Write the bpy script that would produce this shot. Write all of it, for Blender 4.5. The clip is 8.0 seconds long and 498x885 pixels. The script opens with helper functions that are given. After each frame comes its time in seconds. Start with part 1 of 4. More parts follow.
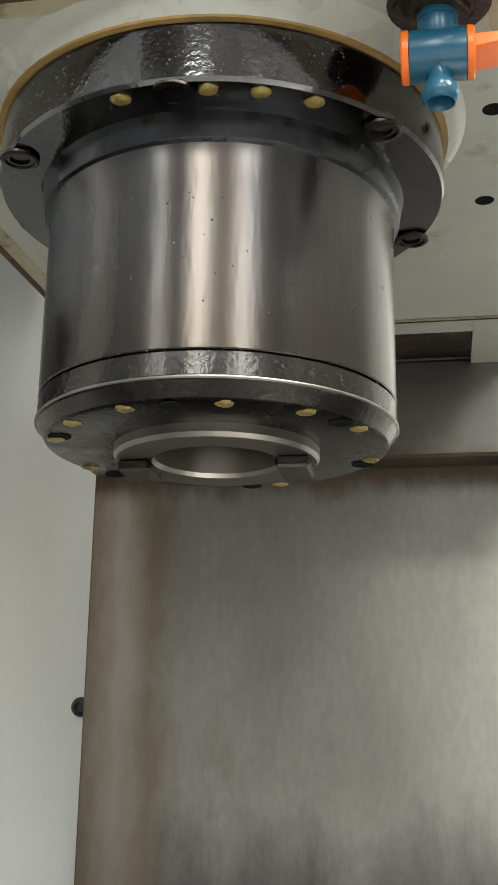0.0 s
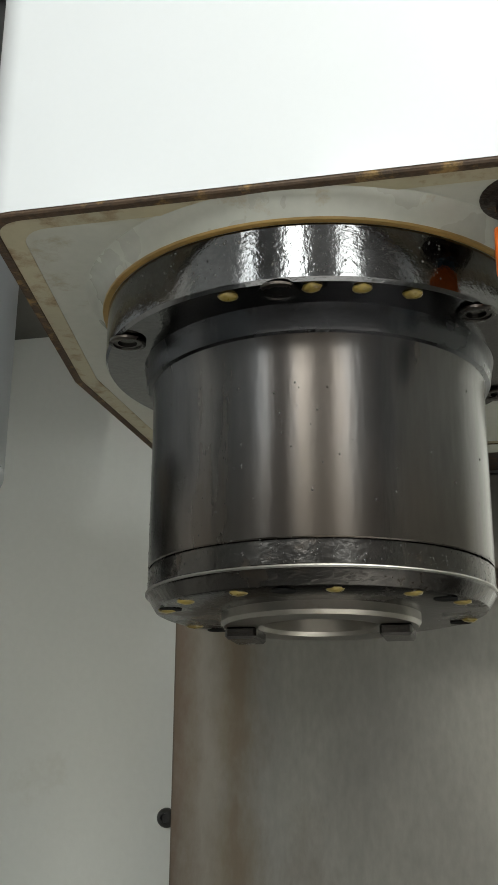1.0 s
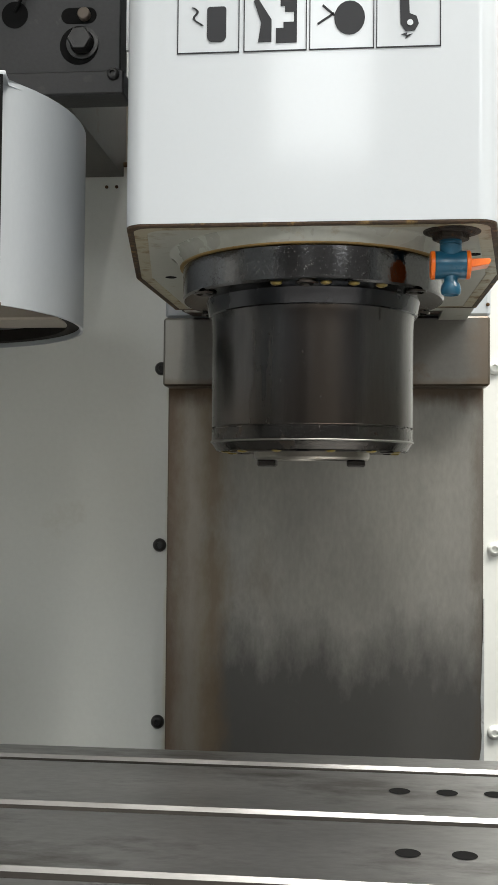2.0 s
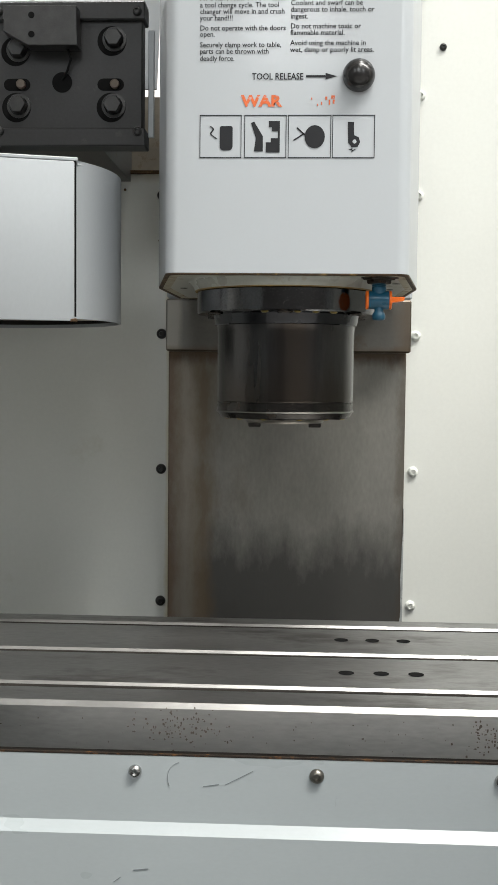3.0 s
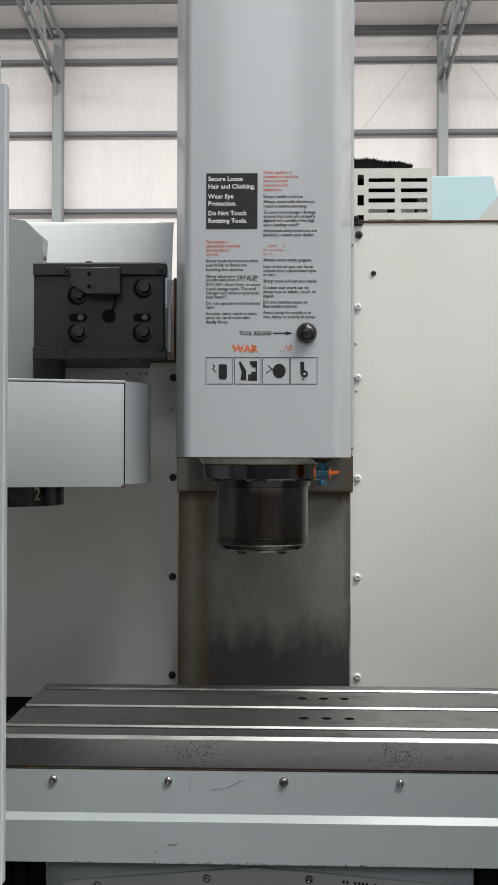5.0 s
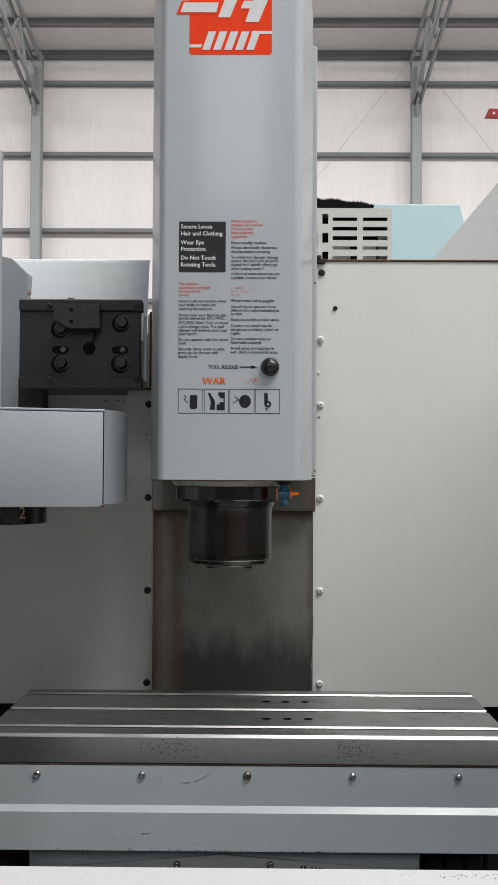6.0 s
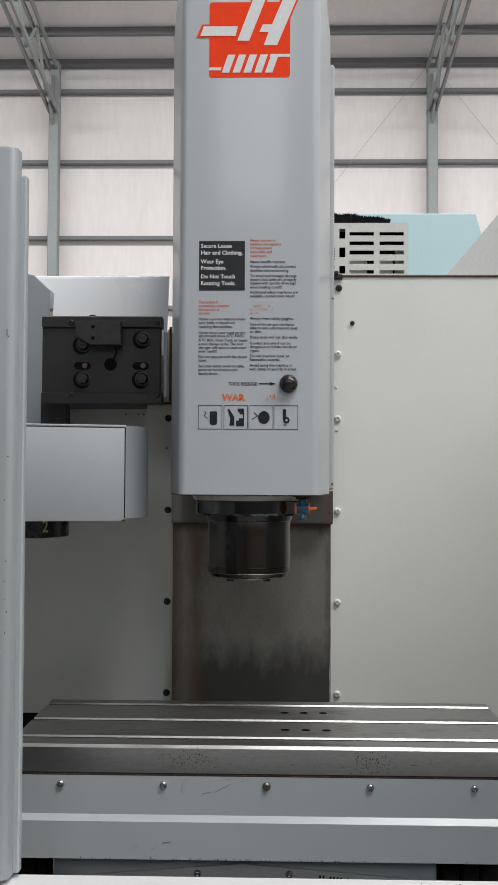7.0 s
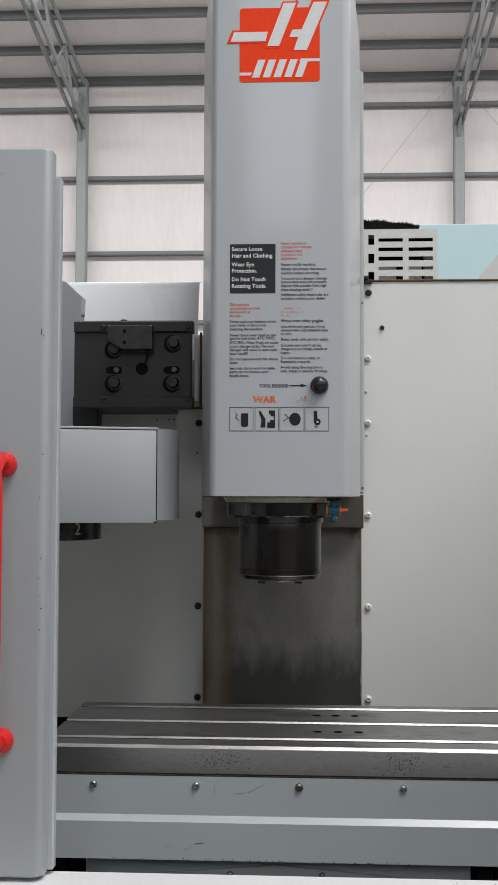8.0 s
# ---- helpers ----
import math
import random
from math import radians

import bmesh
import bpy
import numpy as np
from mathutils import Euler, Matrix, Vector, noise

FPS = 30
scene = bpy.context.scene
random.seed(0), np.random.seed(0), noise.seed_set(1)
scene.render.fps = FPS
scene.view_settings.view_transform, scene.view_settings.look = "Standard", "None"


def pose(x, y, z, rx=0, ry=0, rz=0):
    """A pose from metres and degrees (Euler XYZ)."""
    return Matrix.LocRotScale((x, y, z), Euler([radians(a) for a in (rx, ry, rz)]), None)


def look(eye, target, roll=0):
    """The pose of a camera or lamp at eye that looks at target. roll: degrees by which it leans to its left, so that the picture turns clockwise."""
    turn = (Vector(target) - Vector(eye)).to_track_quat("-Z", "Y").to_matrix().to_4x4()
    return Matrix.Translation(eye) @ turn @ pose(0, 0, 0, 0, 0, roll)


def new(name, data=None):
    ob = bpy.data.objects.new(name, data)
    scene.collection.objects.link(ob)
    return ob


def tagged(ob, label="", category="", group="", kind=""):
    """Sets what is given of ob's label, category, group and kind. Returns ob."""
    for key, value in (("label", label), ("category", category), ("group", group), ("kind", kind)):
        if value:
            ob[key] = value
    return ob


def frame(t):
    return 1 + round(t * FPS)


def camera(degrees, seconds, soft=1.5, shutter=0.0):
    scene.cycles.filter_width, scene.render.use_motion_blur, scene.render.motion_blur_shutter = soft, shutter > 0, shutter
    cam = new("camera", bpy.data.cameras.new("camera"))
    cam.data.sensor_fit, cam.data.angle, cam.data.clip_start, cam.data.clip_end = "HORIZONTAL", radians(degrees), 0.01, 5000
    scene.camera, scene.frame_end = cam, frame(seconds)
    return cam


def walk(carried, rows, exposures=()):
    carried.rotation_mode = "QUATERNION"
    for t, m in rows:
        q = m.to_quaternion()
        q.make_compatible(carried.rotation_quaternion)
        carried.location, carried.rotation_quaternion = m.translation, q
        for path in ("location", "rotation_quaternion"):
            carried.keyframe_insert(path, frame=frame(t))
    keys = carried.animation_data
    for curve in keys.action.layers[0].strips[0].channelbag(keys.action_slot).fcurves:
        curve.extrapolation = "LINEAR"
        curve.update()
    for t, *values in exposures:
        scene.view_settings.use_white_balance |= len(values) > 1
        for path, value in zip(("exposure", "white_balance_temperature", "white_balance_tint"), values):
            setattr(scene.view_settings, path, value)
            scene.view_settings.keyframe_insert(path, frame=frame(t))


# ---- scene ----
cam = camera(26.1, 8.0)
PATH = [
    (0, (0.061, -0.079, 1.051), (-0.281, 1.82, 1.576), 0.9),
    (0.2, (0.071, -0.078, 1.077), (-0.297, 1.809, 1.626), 0.9),
    (0.5, (0.068, -0.08, 1.087), (-0.319, 1.787, 1.691), 0.8),
    (0.8, (0.06, -0.088, 1.093), (-0.362, 1.767, 1.708), 0.9),
    (1, (0.042, -0.117, 1.101), (-0.383, 1.741, 1.706), 0.4),
    (1.2, (0.02, -0.169, 1.131), (-0.408, 1.704, 1.686), -0.0),
    (1.5, (0.009, -0.264, 1.14), (-0.373, 1.651, 1.570), 0.5),
    (1.7, (0.001, -0.339, 1.146), (-0.298, 1.62, 1.418), -0.1),
    (2, (0.0, -0.497, 1.155), (-0.203, 1.491, 1.224), 0.5),
    (2.2, (0.003, -0.599, 1.174), (-0.179, 1.393, 1.153), 0.6),
    (3.3, (-0.033, -1.019, 1.259), (-0.069, 0.976, 1.129), 0.5),
    (3.5, (-0.038, -1.082, 1.283), (-0.028, 0.914, 1.165), 0.4),
    (4, (-0.035, -1.266, 1.305), (0.038, 0.731, 1.242), 0.3),
    (4.5, (-0.012, -1.458, 1.324), (-0.048, 0.541, 1.31), 0.3),
    (4.7, (-0.003, -1.498, 1.336), (-0.069, 0.501, 1.337), 0.2),
    (5.8, (0.002, -1.734, 1.351), (-0.029, 0.265, 1.414), 0.2),
    (6, (0.021, -1.744, 1.355), (0.0, 0.255, 1.411), 0.3),
    (6.5, (0.039, -1.768, 1.356), (0.002, 0.231, 1.413), 0.3),
    (7, (0.016, -1.78, 1.373), (-0.035, 0.219, 1.439), 0.3),
    (7.5, (0.0, -1.789, 1.366), (-0.073, 0.207, 1.469), 0.3),
    (8, (0.008, -1.786, 1.347), (-0.093, 0.21, 1.441), 0.2),
]
EXPOSURES = [(0.0, 1.9, 6850, 6), (0.5, 1.62, 6800, 4), (1.0, 1.46, 6820, 4), (1.5, 1.03, 6750, 6), (2.0, 1.14, 6750, 7), (3.5, 0.55, 6650, 6), (4.0, 0.36, 6620, 5),
             (4.5, 0.25, 6600, 6), (5.8, -0.05, 6500, 9), (8.0, -0.12, 6480, 10)]

walk(cam, [(t, look(eye, target, roll)) for t, eye, target, roll in PATH], EXPOSURES)

# ---- world and light ----
world = bpy.data.worlds.new("world")
scene.world = world
world.use_nodes = True
wn = world.node_tree.nodes
wsky = wn.new("ShaderNodeTexSky")
wsky.sky_type = "NISHITA"
wsky.sun_disc = False
wsky.sun_elevation = radians(50)
wsky.sun_rotation = radians(150)
world.node_tree.links.new(wsky.outputs[0], wn["Background"].inputs[0])
wn["Background"].inputs[1].default_value = 0.1


def area_lamp(name, eye, target, sx, sy, power, colour=(1, 1, 1)):
    d = bpy.data.lights.new(name, "AREA")
    d.shape, d.size, d.size_y, d.energy, d.color = "RECTANGLE", sx, sy, power, colour
    ob = new(name, d)
    ob.matrix_world = look(eye, target)
    return ob


# daylight: added, unseen roof strips, and high windows behind the camera
area_lamp("added_roof_light", (1.4, -3.2, 9.6), (1.4, -3.2, 0), 1.2, 8.6, 430, (1.0, 0.985, 0.97))
area_lamp("added_roof_light", (6.2, -3.2, 9.6), (6.1, -3.2, 0), 1.0, 8.6, 950, (1.0, 0.985, 0.97))
area_lamp("added_roof_light", (0.0, 11.0, 9.6), (0.0, 11.6, 0), 24, 1.6, 2000, (1.0, 0.98, 0.97))
area_lamp("window_light", (-0.3, -9.15, 5.75), (-0.3, 10, 5.75), 1.6, 3.0, 78, (0.97, 0.99, 1.0))
area_lamp("window_light", (4.6, -9.15, 5.75), (4.6, 10, 5.75), 1.9, 3.0, 78, (0.97, 0.99, 1.0))
area_lamp("window_light", (-4.6, -9.15, 5.75), (-4.6, 10, 5.75), 1.2, 3.0, 36, (0.97, 0.99, 1.0))


# ---- materials ----
def material(name, base, rough=0.5, metal=0.0, vary=0.06, scale=6.0, grain=120.0, bump=0.15, stain=None, amount=0.0,
             stain_scale=5.0, stretch=(1, 1, 1), rough_vary=0.1, coat=0.0, fine=0.04, stain_rough=None, sharp=0.12, spec=0.5, stain_light_bands=None):
    m = bpy.data.materials.new(name)
    m.use_nodes = True
    nt = m.node_tree
    n, l = nt.nodes, nt.links
    b = n["Principled BSDF"]
    tc = n.new("ShaderNodeTexCoord")
    mp = n.new("ShaderNodeMapping")
    mp.inputs["Scale"].default_value = stretch
    l.new(tc.outputs["Object"], mp.inputs[0])

    def noise_tex(sc, detail=4.0, rough_n=0.55):
        t = n.new("ShaderNodeTexNoise")
        t.inputs["Scale"].default_value = sc
        t.inputs["Detail"].default_value = detail
        t.inputs["Roughness"].default_value = rough_n
        l.new(mp.outputs[0], t.inputs["Vector"])
        return t

    big, small = noise_tex(scale), noise_tex(grain, 3.0)
    mix = n.new("ShaderNodeMix")
    mix.data_type = "RGBA"
    dark = [c * (1 - vary * 1.6) for c in base]
    light = [min(1, c * (1 + vary)) for c in base]
    mix.inputs[6].default_value = (*dark, 1)
    mix.inputs[7].default_value = (*light, 1)
    l.new(big.outputs[0], mix.inputs[0])
    hue = n.new("ShaderNodeMix")
    hue.data_type, hue.blend_type = "RGBA", "MULTIPLY"
    hue.inputs[0].default_value = 1.0
    ramp = n.new("ShaderNodeMapRange")
    ramp.inputs[1].default_value, ramp.inputs[2].default_value = 0.3, 0.7
    ramp.inputs[3].default_value, ramp.inputs[4].default_value = 1 - fine * 2, 1.0
    l.new(small.outputs[0], ramp.inputs[0])
    l.new(mix.outputs[2], hue.inputs[6])
    l.new(ramp.outputs[0], hue.inputs[7])
    colour = hue.outputs[2]
    rr = n.new("ShaderNodeMapRange")
    rr.inputs[3].default_value, rr.inputs[4].default_value = max(0.02, rough - rough_vary), min(1, rough + rough_vary)
    l.new(big.outputs[0], rr.inputs[0])
    rough_out = rr.outputs[0]
    if stain:
        sn = noise_tex(stain_scale, 8.0, 0.68)
        sr = n.new("ShaderNodeMapRange")
        edge = 0.72 - amount * 0.4
        sr.inputs[1].default_value, sr.inputs[2].default_value = edge, edge + sharp
        l.new(sn.outputs[0], sr.inputs[0])
        sm = n.new("ShaderNodeMix")
        sm.data_type = "RGBA"
        l.new(sr.outputs[0], sm.inputs[0])
        l.new(colour, sm.inputs[6])
        sm.inputs[7].default_value = (*stain, 1)
        colour = sm.outputs[2]
        if stain_rough is not None:
            rs = n.new("ShaderNodeMix")
            l.new(sr.outputs[0], rs.inputs[0])
            l.new(rough_out, rs.inputs[2])
            rs.inputs[3].default_value = stain_rough
            rough_out = rs.outputs[0]
    if stain_light_bands:
        sep = n.new("ShaderNodeSeparateXYZ")
        l.new(tc.outputs["Object"], sep.inputs[0])
        for k, (axis, centre, low, high, tint, ragged, share) in enumerate(stain_light_bands):
            off = n.new("ShaderNodeMath")
            off.operation = "SUBTRACT"
            l.new(sep.outputs[axis], off.inputs[0])
            off.inputs[1].default_value = centre
            away = n.new("ShaderNodeMath")
            away.operation = "ABSOLUTE"
            l.new(off.outputs[0], away.inputs[0])
            rag = noise_tex(scale * (1.6 + 0.37 * k), 7.0, 0.7)
            add = n.new("ShaderNodeMath")
            add.operation = "MULTIPLY_ADD"
            l.new(rag.outputs[0], add.inputs[0])
            add.inputs[1].default_value = ragged
            l.new(away.outputs[0], add.inputs[2])
            mr = n.new("ShaderNodeMapRange")
            mr.inputs[1].default_value, mr.inputs[2].default_value = low + ragged / 2, high + ragged / 2
            mr.inputs[3].default_value, mr.inputs[4].default_value = share, 0.0
            l.new(add.outputs[0], mr.inputs[0])
            sx_mix = n.new("ShaderNodeMix")
            sx_mix.data_type = "RGBA"
            l.new(mr.outputs[0], sx_mix.inputs[0])
            l.new(colour, sx_mix.inputs[6])
            sx_mix.inputs[7].default_value = (*tint, 1)
            colour = sx_mix.outputs[2]
    l.new(colour, b.inputs["Base Color"])
    l.new(rough_out, b.inputs["Roughness"])
    b.inputs["Metallic"].default_value = metal
    b.inputs["Specular IOR Level"].default_value = spec
    b.inputs["Coat Weight"].default_value = coat
    b.inputs["Coat Roughness"].default_value = 0.12
    if bump:
        bp = n.new("ShaderNodeBump")
        bp.inputs["Strength"].default_value = bump
        bp.inputs["Distance"].default_value = 0.001
        l.new(small.outputs[0], bp.inputs["Height"])
        l.new(bp.outputs[0], b.inputs["Normal"])
    return m


M = {}
M["head_paint"] = material("head_paint", (0.45, 0.478, 0.503), 0.5, vary=0.012, scale=3, grain=300, bump=0.015, fine=0.006, coat=0.45, rough_vary=0.03)
M["hood_paint"] = material("hood_paint", (0.40, 0.425, 0.445), 0.35, vary=0.03, scale=5, grain=300, bump=0.03, fine=0.015,
                           stain=(0.30, 0.31, 0.31), amount=0.12, stain_scale=14, stretch=(1, 1, 0.5))
M["white_paint"] = material("white_paint", (0.74, 0.75, 0.71), 0.38, vary=0.04, scale=4, grain=160, bump=0.03, fine=0.015,
                            stain=(0.55, 0.53, 0.45), amount=0.1, stain_scale=7, rough_vary=0.08)
M["wall_paint"] = material("wall_paint", (0.74, 0.75, 0.71), 0.38, vary=0.04, scale=4, grain=160, bump=0.03, fine=0.015,
                            stain=(0.55, 0.53, 0.45), amount=0.14, stain_scale=7, rough_vary=0.08, sharp=0.25,
                            stain_light_bands=[(0, -0.232, 0.001, 0.010, (0.50, 0.42, 0.22), 0.022, 0.75), (2, 1.556, 0.002, 0.02, (0.48, 0.42, 0.28), 0.03, 0.6)])
M["panel_white"] = material("panel_white", (0.82, 0.85, 0.87), 0.3, vary=0.02, scale=4, grain=160, bump=0.02, fine=0.01, coat=0.2)
M["under_paint"] = material("under_paint", (0.42, 0.425, 0.375), 0.33, vary=0.12, scale=16, grain=160, bump=0.05,
                            stain=(0.22, 0.155, 0.06), amount=0.34, stain_scale=22, stain_rough=0.65, sharp=0.2,
                            stain_light_bands=[(1, -0.180, 0.004, 0.018, (0.25, 0.185, 0.065), 0.03, 0.9), (1, -0.180, 0.0015, 0.006, (0.15, 0.085, 0.035), 0.014, 0.8)])
M["margin_stain"] = material("margin_stain", (0.38, 0.34, 0.23), 0.4, vary=0.15, scale=20, grain=200, bump=0.08, stain=(0.15, 0.075, 0.022), amount=0.54, stain_scale=46, stain_rough=0.75, sharp=0.2)
M["boss_paint"] = material("boss_paint", (0.39, 0.395, 0.35), 0.28, vary=0.15, scale=22, grain=160, bump=0.05, stain=(0.25, 0.18, 0.07), amount=0.3, stain_scale=34, stain_rough=0.5, sharp=0.2)
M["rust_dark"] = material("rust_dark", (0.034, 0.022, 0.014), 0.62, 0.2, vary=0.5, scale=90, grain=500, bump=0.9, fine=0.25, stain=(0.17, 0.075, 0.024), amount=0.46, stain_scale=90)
M["rim_rust"] = material("rim_rust", (0.075, 0.042, 0.020), 0.7, vary=0.5, scale=50, grain=400, bump=0.5, fine=0.2, stain=(0.24, 0.15, 0.05), amount=0.42, stain_scale=60)
M["rust"] = material("rust", (0.14, 0.075, 0.03), 0.8, vary=0.5, scale=70, grain=500, bump=0.6, fine=0.2,
                     stain=(0.27, 0.16, 0.05), amount=0.32, stain_scale=60)
M["spindle_steel"] = material("spindle_steel", (0.090, 0.088, 0.088), 0.24, 1.0, vary=0.25, scale=9, grain=320, bump=0.06, fine=0.08,
                              stain=(0.075, 0.055, 0.040), amount=0.46, stain_scale=22, stretch=(1, 1, 0.16), rough_vary=0.1,
                              stain_rough=0.42, sharp=0.3, stain_light_bands=[(2, -0.132, 0.006, 0.045, (0.066, 0.053, 0.041), 0.08, 0.5), (0, 0.014, 0.002, 0.022, (0.084, 0.069, 0.056), 0.05, 0.7),
                                     (0, -0.004, 0.001, 0.005, (0.042, 0.036, 0.032), 0.02, 0.6)])
M["dark_steel"] = material("dark_steel", (0.070, 0.066, 0.062), 0.24, 1.0, vary=0.3, scale=20, grain=300, bump=0.2, fine=0.1,
                           stain=(0.075, 0.05, 0.032), amount=0.46, stain_scale=25, stain_rough=0.5, sharp=0.25)
M["flange_steel"] = material("flange_steel", (0.14, 0.14, 0.142), 0.12, 1.0, vary=0.25, scale=24, grain=420, bump=0.10, fine=0.12,
                             stain=(0.08, 0.065, 0.05), amount=0.3, stain_scale=22, stain_rough=0.45, sharp=0.25)
M["neck_steel"] = material("neck_steel", (0.065, 0.067, 0.072), 0.28, 1.0, vary=0.25, scale=18, grain=300, bump=0.1, stain=(0.05, 0.05, 0.05), amount=0.35, stain_scale=14, sharp=0.3)
M["rust_yellow"] = material("rust_yellow", (0.30, 0.19, 0.055), 0.6, vary=0.4, scale=40, grain=300, bump=0.3, stain=(0.16, 0.08, 0.03), amount=0.3, stain_scale=45)
M["droplet"] = material("droplet", (0.045, 0.044, 0.043), 0.04, vary=0.05, bump=0.0, spec=0.6, rough_vary=0.02)
M["bright_steel"] = material("bright_steel", (0.55, 0.55, 0.54), 0.22, 1.0, vary=0.12, scale=30, grain=400, bump=0.1)
M["edge_steel"] = material("edge_steel", (0.37, 0.366, 0.356), 0.34, 1.0, vary=0.25, scale=18, grain=300, bump=0.15, stain=(0.2, 0.19, 0.17), amount=0.3, stain_scale=22, stretch=(0.4, 1, 1))
M["table_steel"] = material("table_steel", (0.44, 0.44, 0.44), 0.42, 1.0, vary=0.22, scale=8, grain=220, bump=0.12, fine=0.08,
                            stain=(0.085, 0.072, 0.06), amount=0.47, stain_scale=15, stretch=(0.4, 1, 1), stain_rough=0.42, sharp=0.24)
M["pit"] = material("pit", (0.13, 0.105, 0.085), 0.6, 0.3, vary=0.3, scale=60, grain=300, bump=0.2)
M["face_steel"] = material("face_steel", (0.47, 0.465, 0.455), 0.36, 1.0, vary=0.14, scale=6, grain=260, bump=0.12, fine=0.08,
                           stain=(0.09, 0.075, 0.06), amount=0.2, stain_scale=26, stretch=(0.25, 1, 1), stain_rough=0.6, sharp=0.06)
M["way_steel"] = material("way_steel", (0.28, 0.272, 0.248), 0.58, 0.8, vary=0.3, scale=13, grain=200, bump=0.1, fine=0.06,
                          stain=(0.13, 0.10, 0.07), amount=0.3, stain_scale=7, stretch=(1, 1, 0.4), stain_rough=0.55, sharp=0.3, stain_light_bands=[
                              (2, 0.62, 0.29, 0.38, (0.085, 0.083, 0.079), 0.20, 0.9),
                              # Wall reflection in the steel, with rust, painted as a lighter tan band.
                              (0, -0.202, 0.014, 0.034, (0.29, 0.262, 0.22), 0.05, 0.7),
                              (0, -0.174, 0.000, 0.026, (0.16, 0.118, 0.072), 0.06, 0.7),
                              (0, -0.2305, 0.002, 0.028, (0.15, 0.10, 0.065), 0.05, 0.75),
                              (0, 0.1465, 0.002, 0.016, (0.10, 0.08, 0.06), 0.04, 0.6),
                              # Brown rust band under the block, which also paints in the block's shadow.
                              (2, 1.264, 0.006, 0.026, (0.11, 0.075, 0.05), 0.05, 0.8)])
M["scraped"] = material("scraped", (0.42, 0.44, 0.44), 0.5, 0.3, vary=0.3, scale=60, grain=400, bump=0.3, stain=(0.14, 0.14, 0.13), amount=0.35, stain_scale=70)
M["print_tan"] = material("print_tan", (0.50, 0.42, 0.24), 0.5, vary=0.15, scale=60, bump=0.0)
M["recess_metal"] = material("recess_metal", (0.13, 0.125, 0.11), 0.55, vary=0.2, scale=14, bump=0.1, stain=(0.10, 0.06, 0.03), amount=0.3, stain_scale=18)
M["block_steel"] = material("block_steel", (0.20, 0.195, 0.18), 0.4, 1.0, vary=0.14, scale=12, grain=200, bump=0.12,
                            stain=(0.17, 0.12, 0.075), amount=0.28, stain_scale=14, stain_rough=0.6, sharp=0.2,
                            # First band paints the left end lighter, where the head's shadow stops.
                            stain_light_bands=[(0, -0.1905, 0.018, 0.028, (0.31, 0.295, 0.265), 0.02, 0.85), (0, 0.19, 0.008, 0.03, (0.17, 0.125, 0.085), 0.04, 0.6), (2, 0.0, 0.001, 0.010, (0.16, 0.12, 0.08), 0.02, 0.6)])
M["nose_steel"] = material("nose_steel", (0.25, 0.235, 0.21), 0.36, 1.0, vary=0.14, scale=20, grain=260, bump=0.1, stain=(0.14, 0.10, 0.06), amount=0.3, stain_scale=30, sharp=0.2)
M["oxide_plate"] = material("oxide_plate", (0.026, 0.0255, 0.026), 0.45, 0.2, vary=0.25, scale=14, grain=260, bump=0.15, fine=0.1,
                            stain=(0.07, 0.064, 0.058), amount=0.24, stain_scale=34, sharp=0.22)
M["oxide_bolt"] = material("oxide_bolt", (0.05, 0.049, 0.048), 0.38, 0.6, vary=0.3, scale=60, grain=400, bump=0.2)
# Flat black: painted shade for holes, seam and vent; also the wire's own colour.
M["black"] = material("black", (0.01, 0.01, 0.01), 0.9, vary=0.2, scale=20, bump=0.1, spec=0.05)
# Near-black: paints in the shade of slots, bed and hood; also used for grime.
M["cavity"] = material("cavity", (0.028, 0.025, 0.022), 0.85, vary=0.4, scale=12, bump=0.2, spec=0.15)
M["print_black"] = material("print_black", (0.014, 0.015, 0.018), 0.55, vary=0.1, scale=50, bump=0.0, spec=0.3)
M["print_grey"] = material("print_grey", (0.022, 0.024, 0.027), 0.55, vary=0.15, scale=40, bump=0.0, spec=0.3)
M["print_white"] = material("print_white", (0.75, 0.76, 0.76), 0.4, vary=0.03, bump=0.0)
M["print_red"] = material("print_red", (0.62, 0.10, 0.05), 0.45, vary=0.1, scale=60, bump=0.0)
M["print_faded"] = material("print_faded", (0.58, 0.36, 0.33), 0.45, vary=0.1, scale=60, bump=0.0)
M["print_orange"] = material("print_orange", (0.72, 0.14, 0.03), 0.45, vary=0.12, scale=60, bump=0.0,
                             stain=(0.47, 0.50, 0.53), amount=0.45, stain_scale=160)
M["logo_red"] = material("logo_red", (0.93, 0.058, 0.010), 0.5, vary=0.03, scale=20, bump=0.0, spec=0.15)
M["blue_plastic"] = material("blue_plastic", (0.012, 0.095, 0.165), 0.3, vary=0.1, scale=40, grain=500, bump=0.05)
M["orange_plastic"] = material("orange_plastic", (0.90, 0.17, 0.012), 0.35, vary=0.05, scale=40, grain=500, bump=0.05)
M["yellow_plug"] = material("yellow_plug", (0.27, 0.20, 0.045), 0.3, vary=0.5, scale=120, bump=0.2, stain=(0.13, 0.09, 0.03), amount=0.42, stain_scale=150)
M["black_plastic"] = material("black_plastic", (0.018, 0.017, 0.017), 0.25, vary=0.1, scale=30, bump=0.03)
M["red_plastic"] = material("red_plastic", (0.62, 0.012, 0.012), 0.3, vary=0.05, scale=30, bump=0.03)
M["door_paint"] = material("door_paint", (0.335, 0.362, 0.375), 0.36, vary=0.03, scale=4, grain=260, bump=0.03, fine=0.015,
                           stain=(0.2, 0.19, 0.19), amount=0.05, stain_scale=30, sharp=0.03)
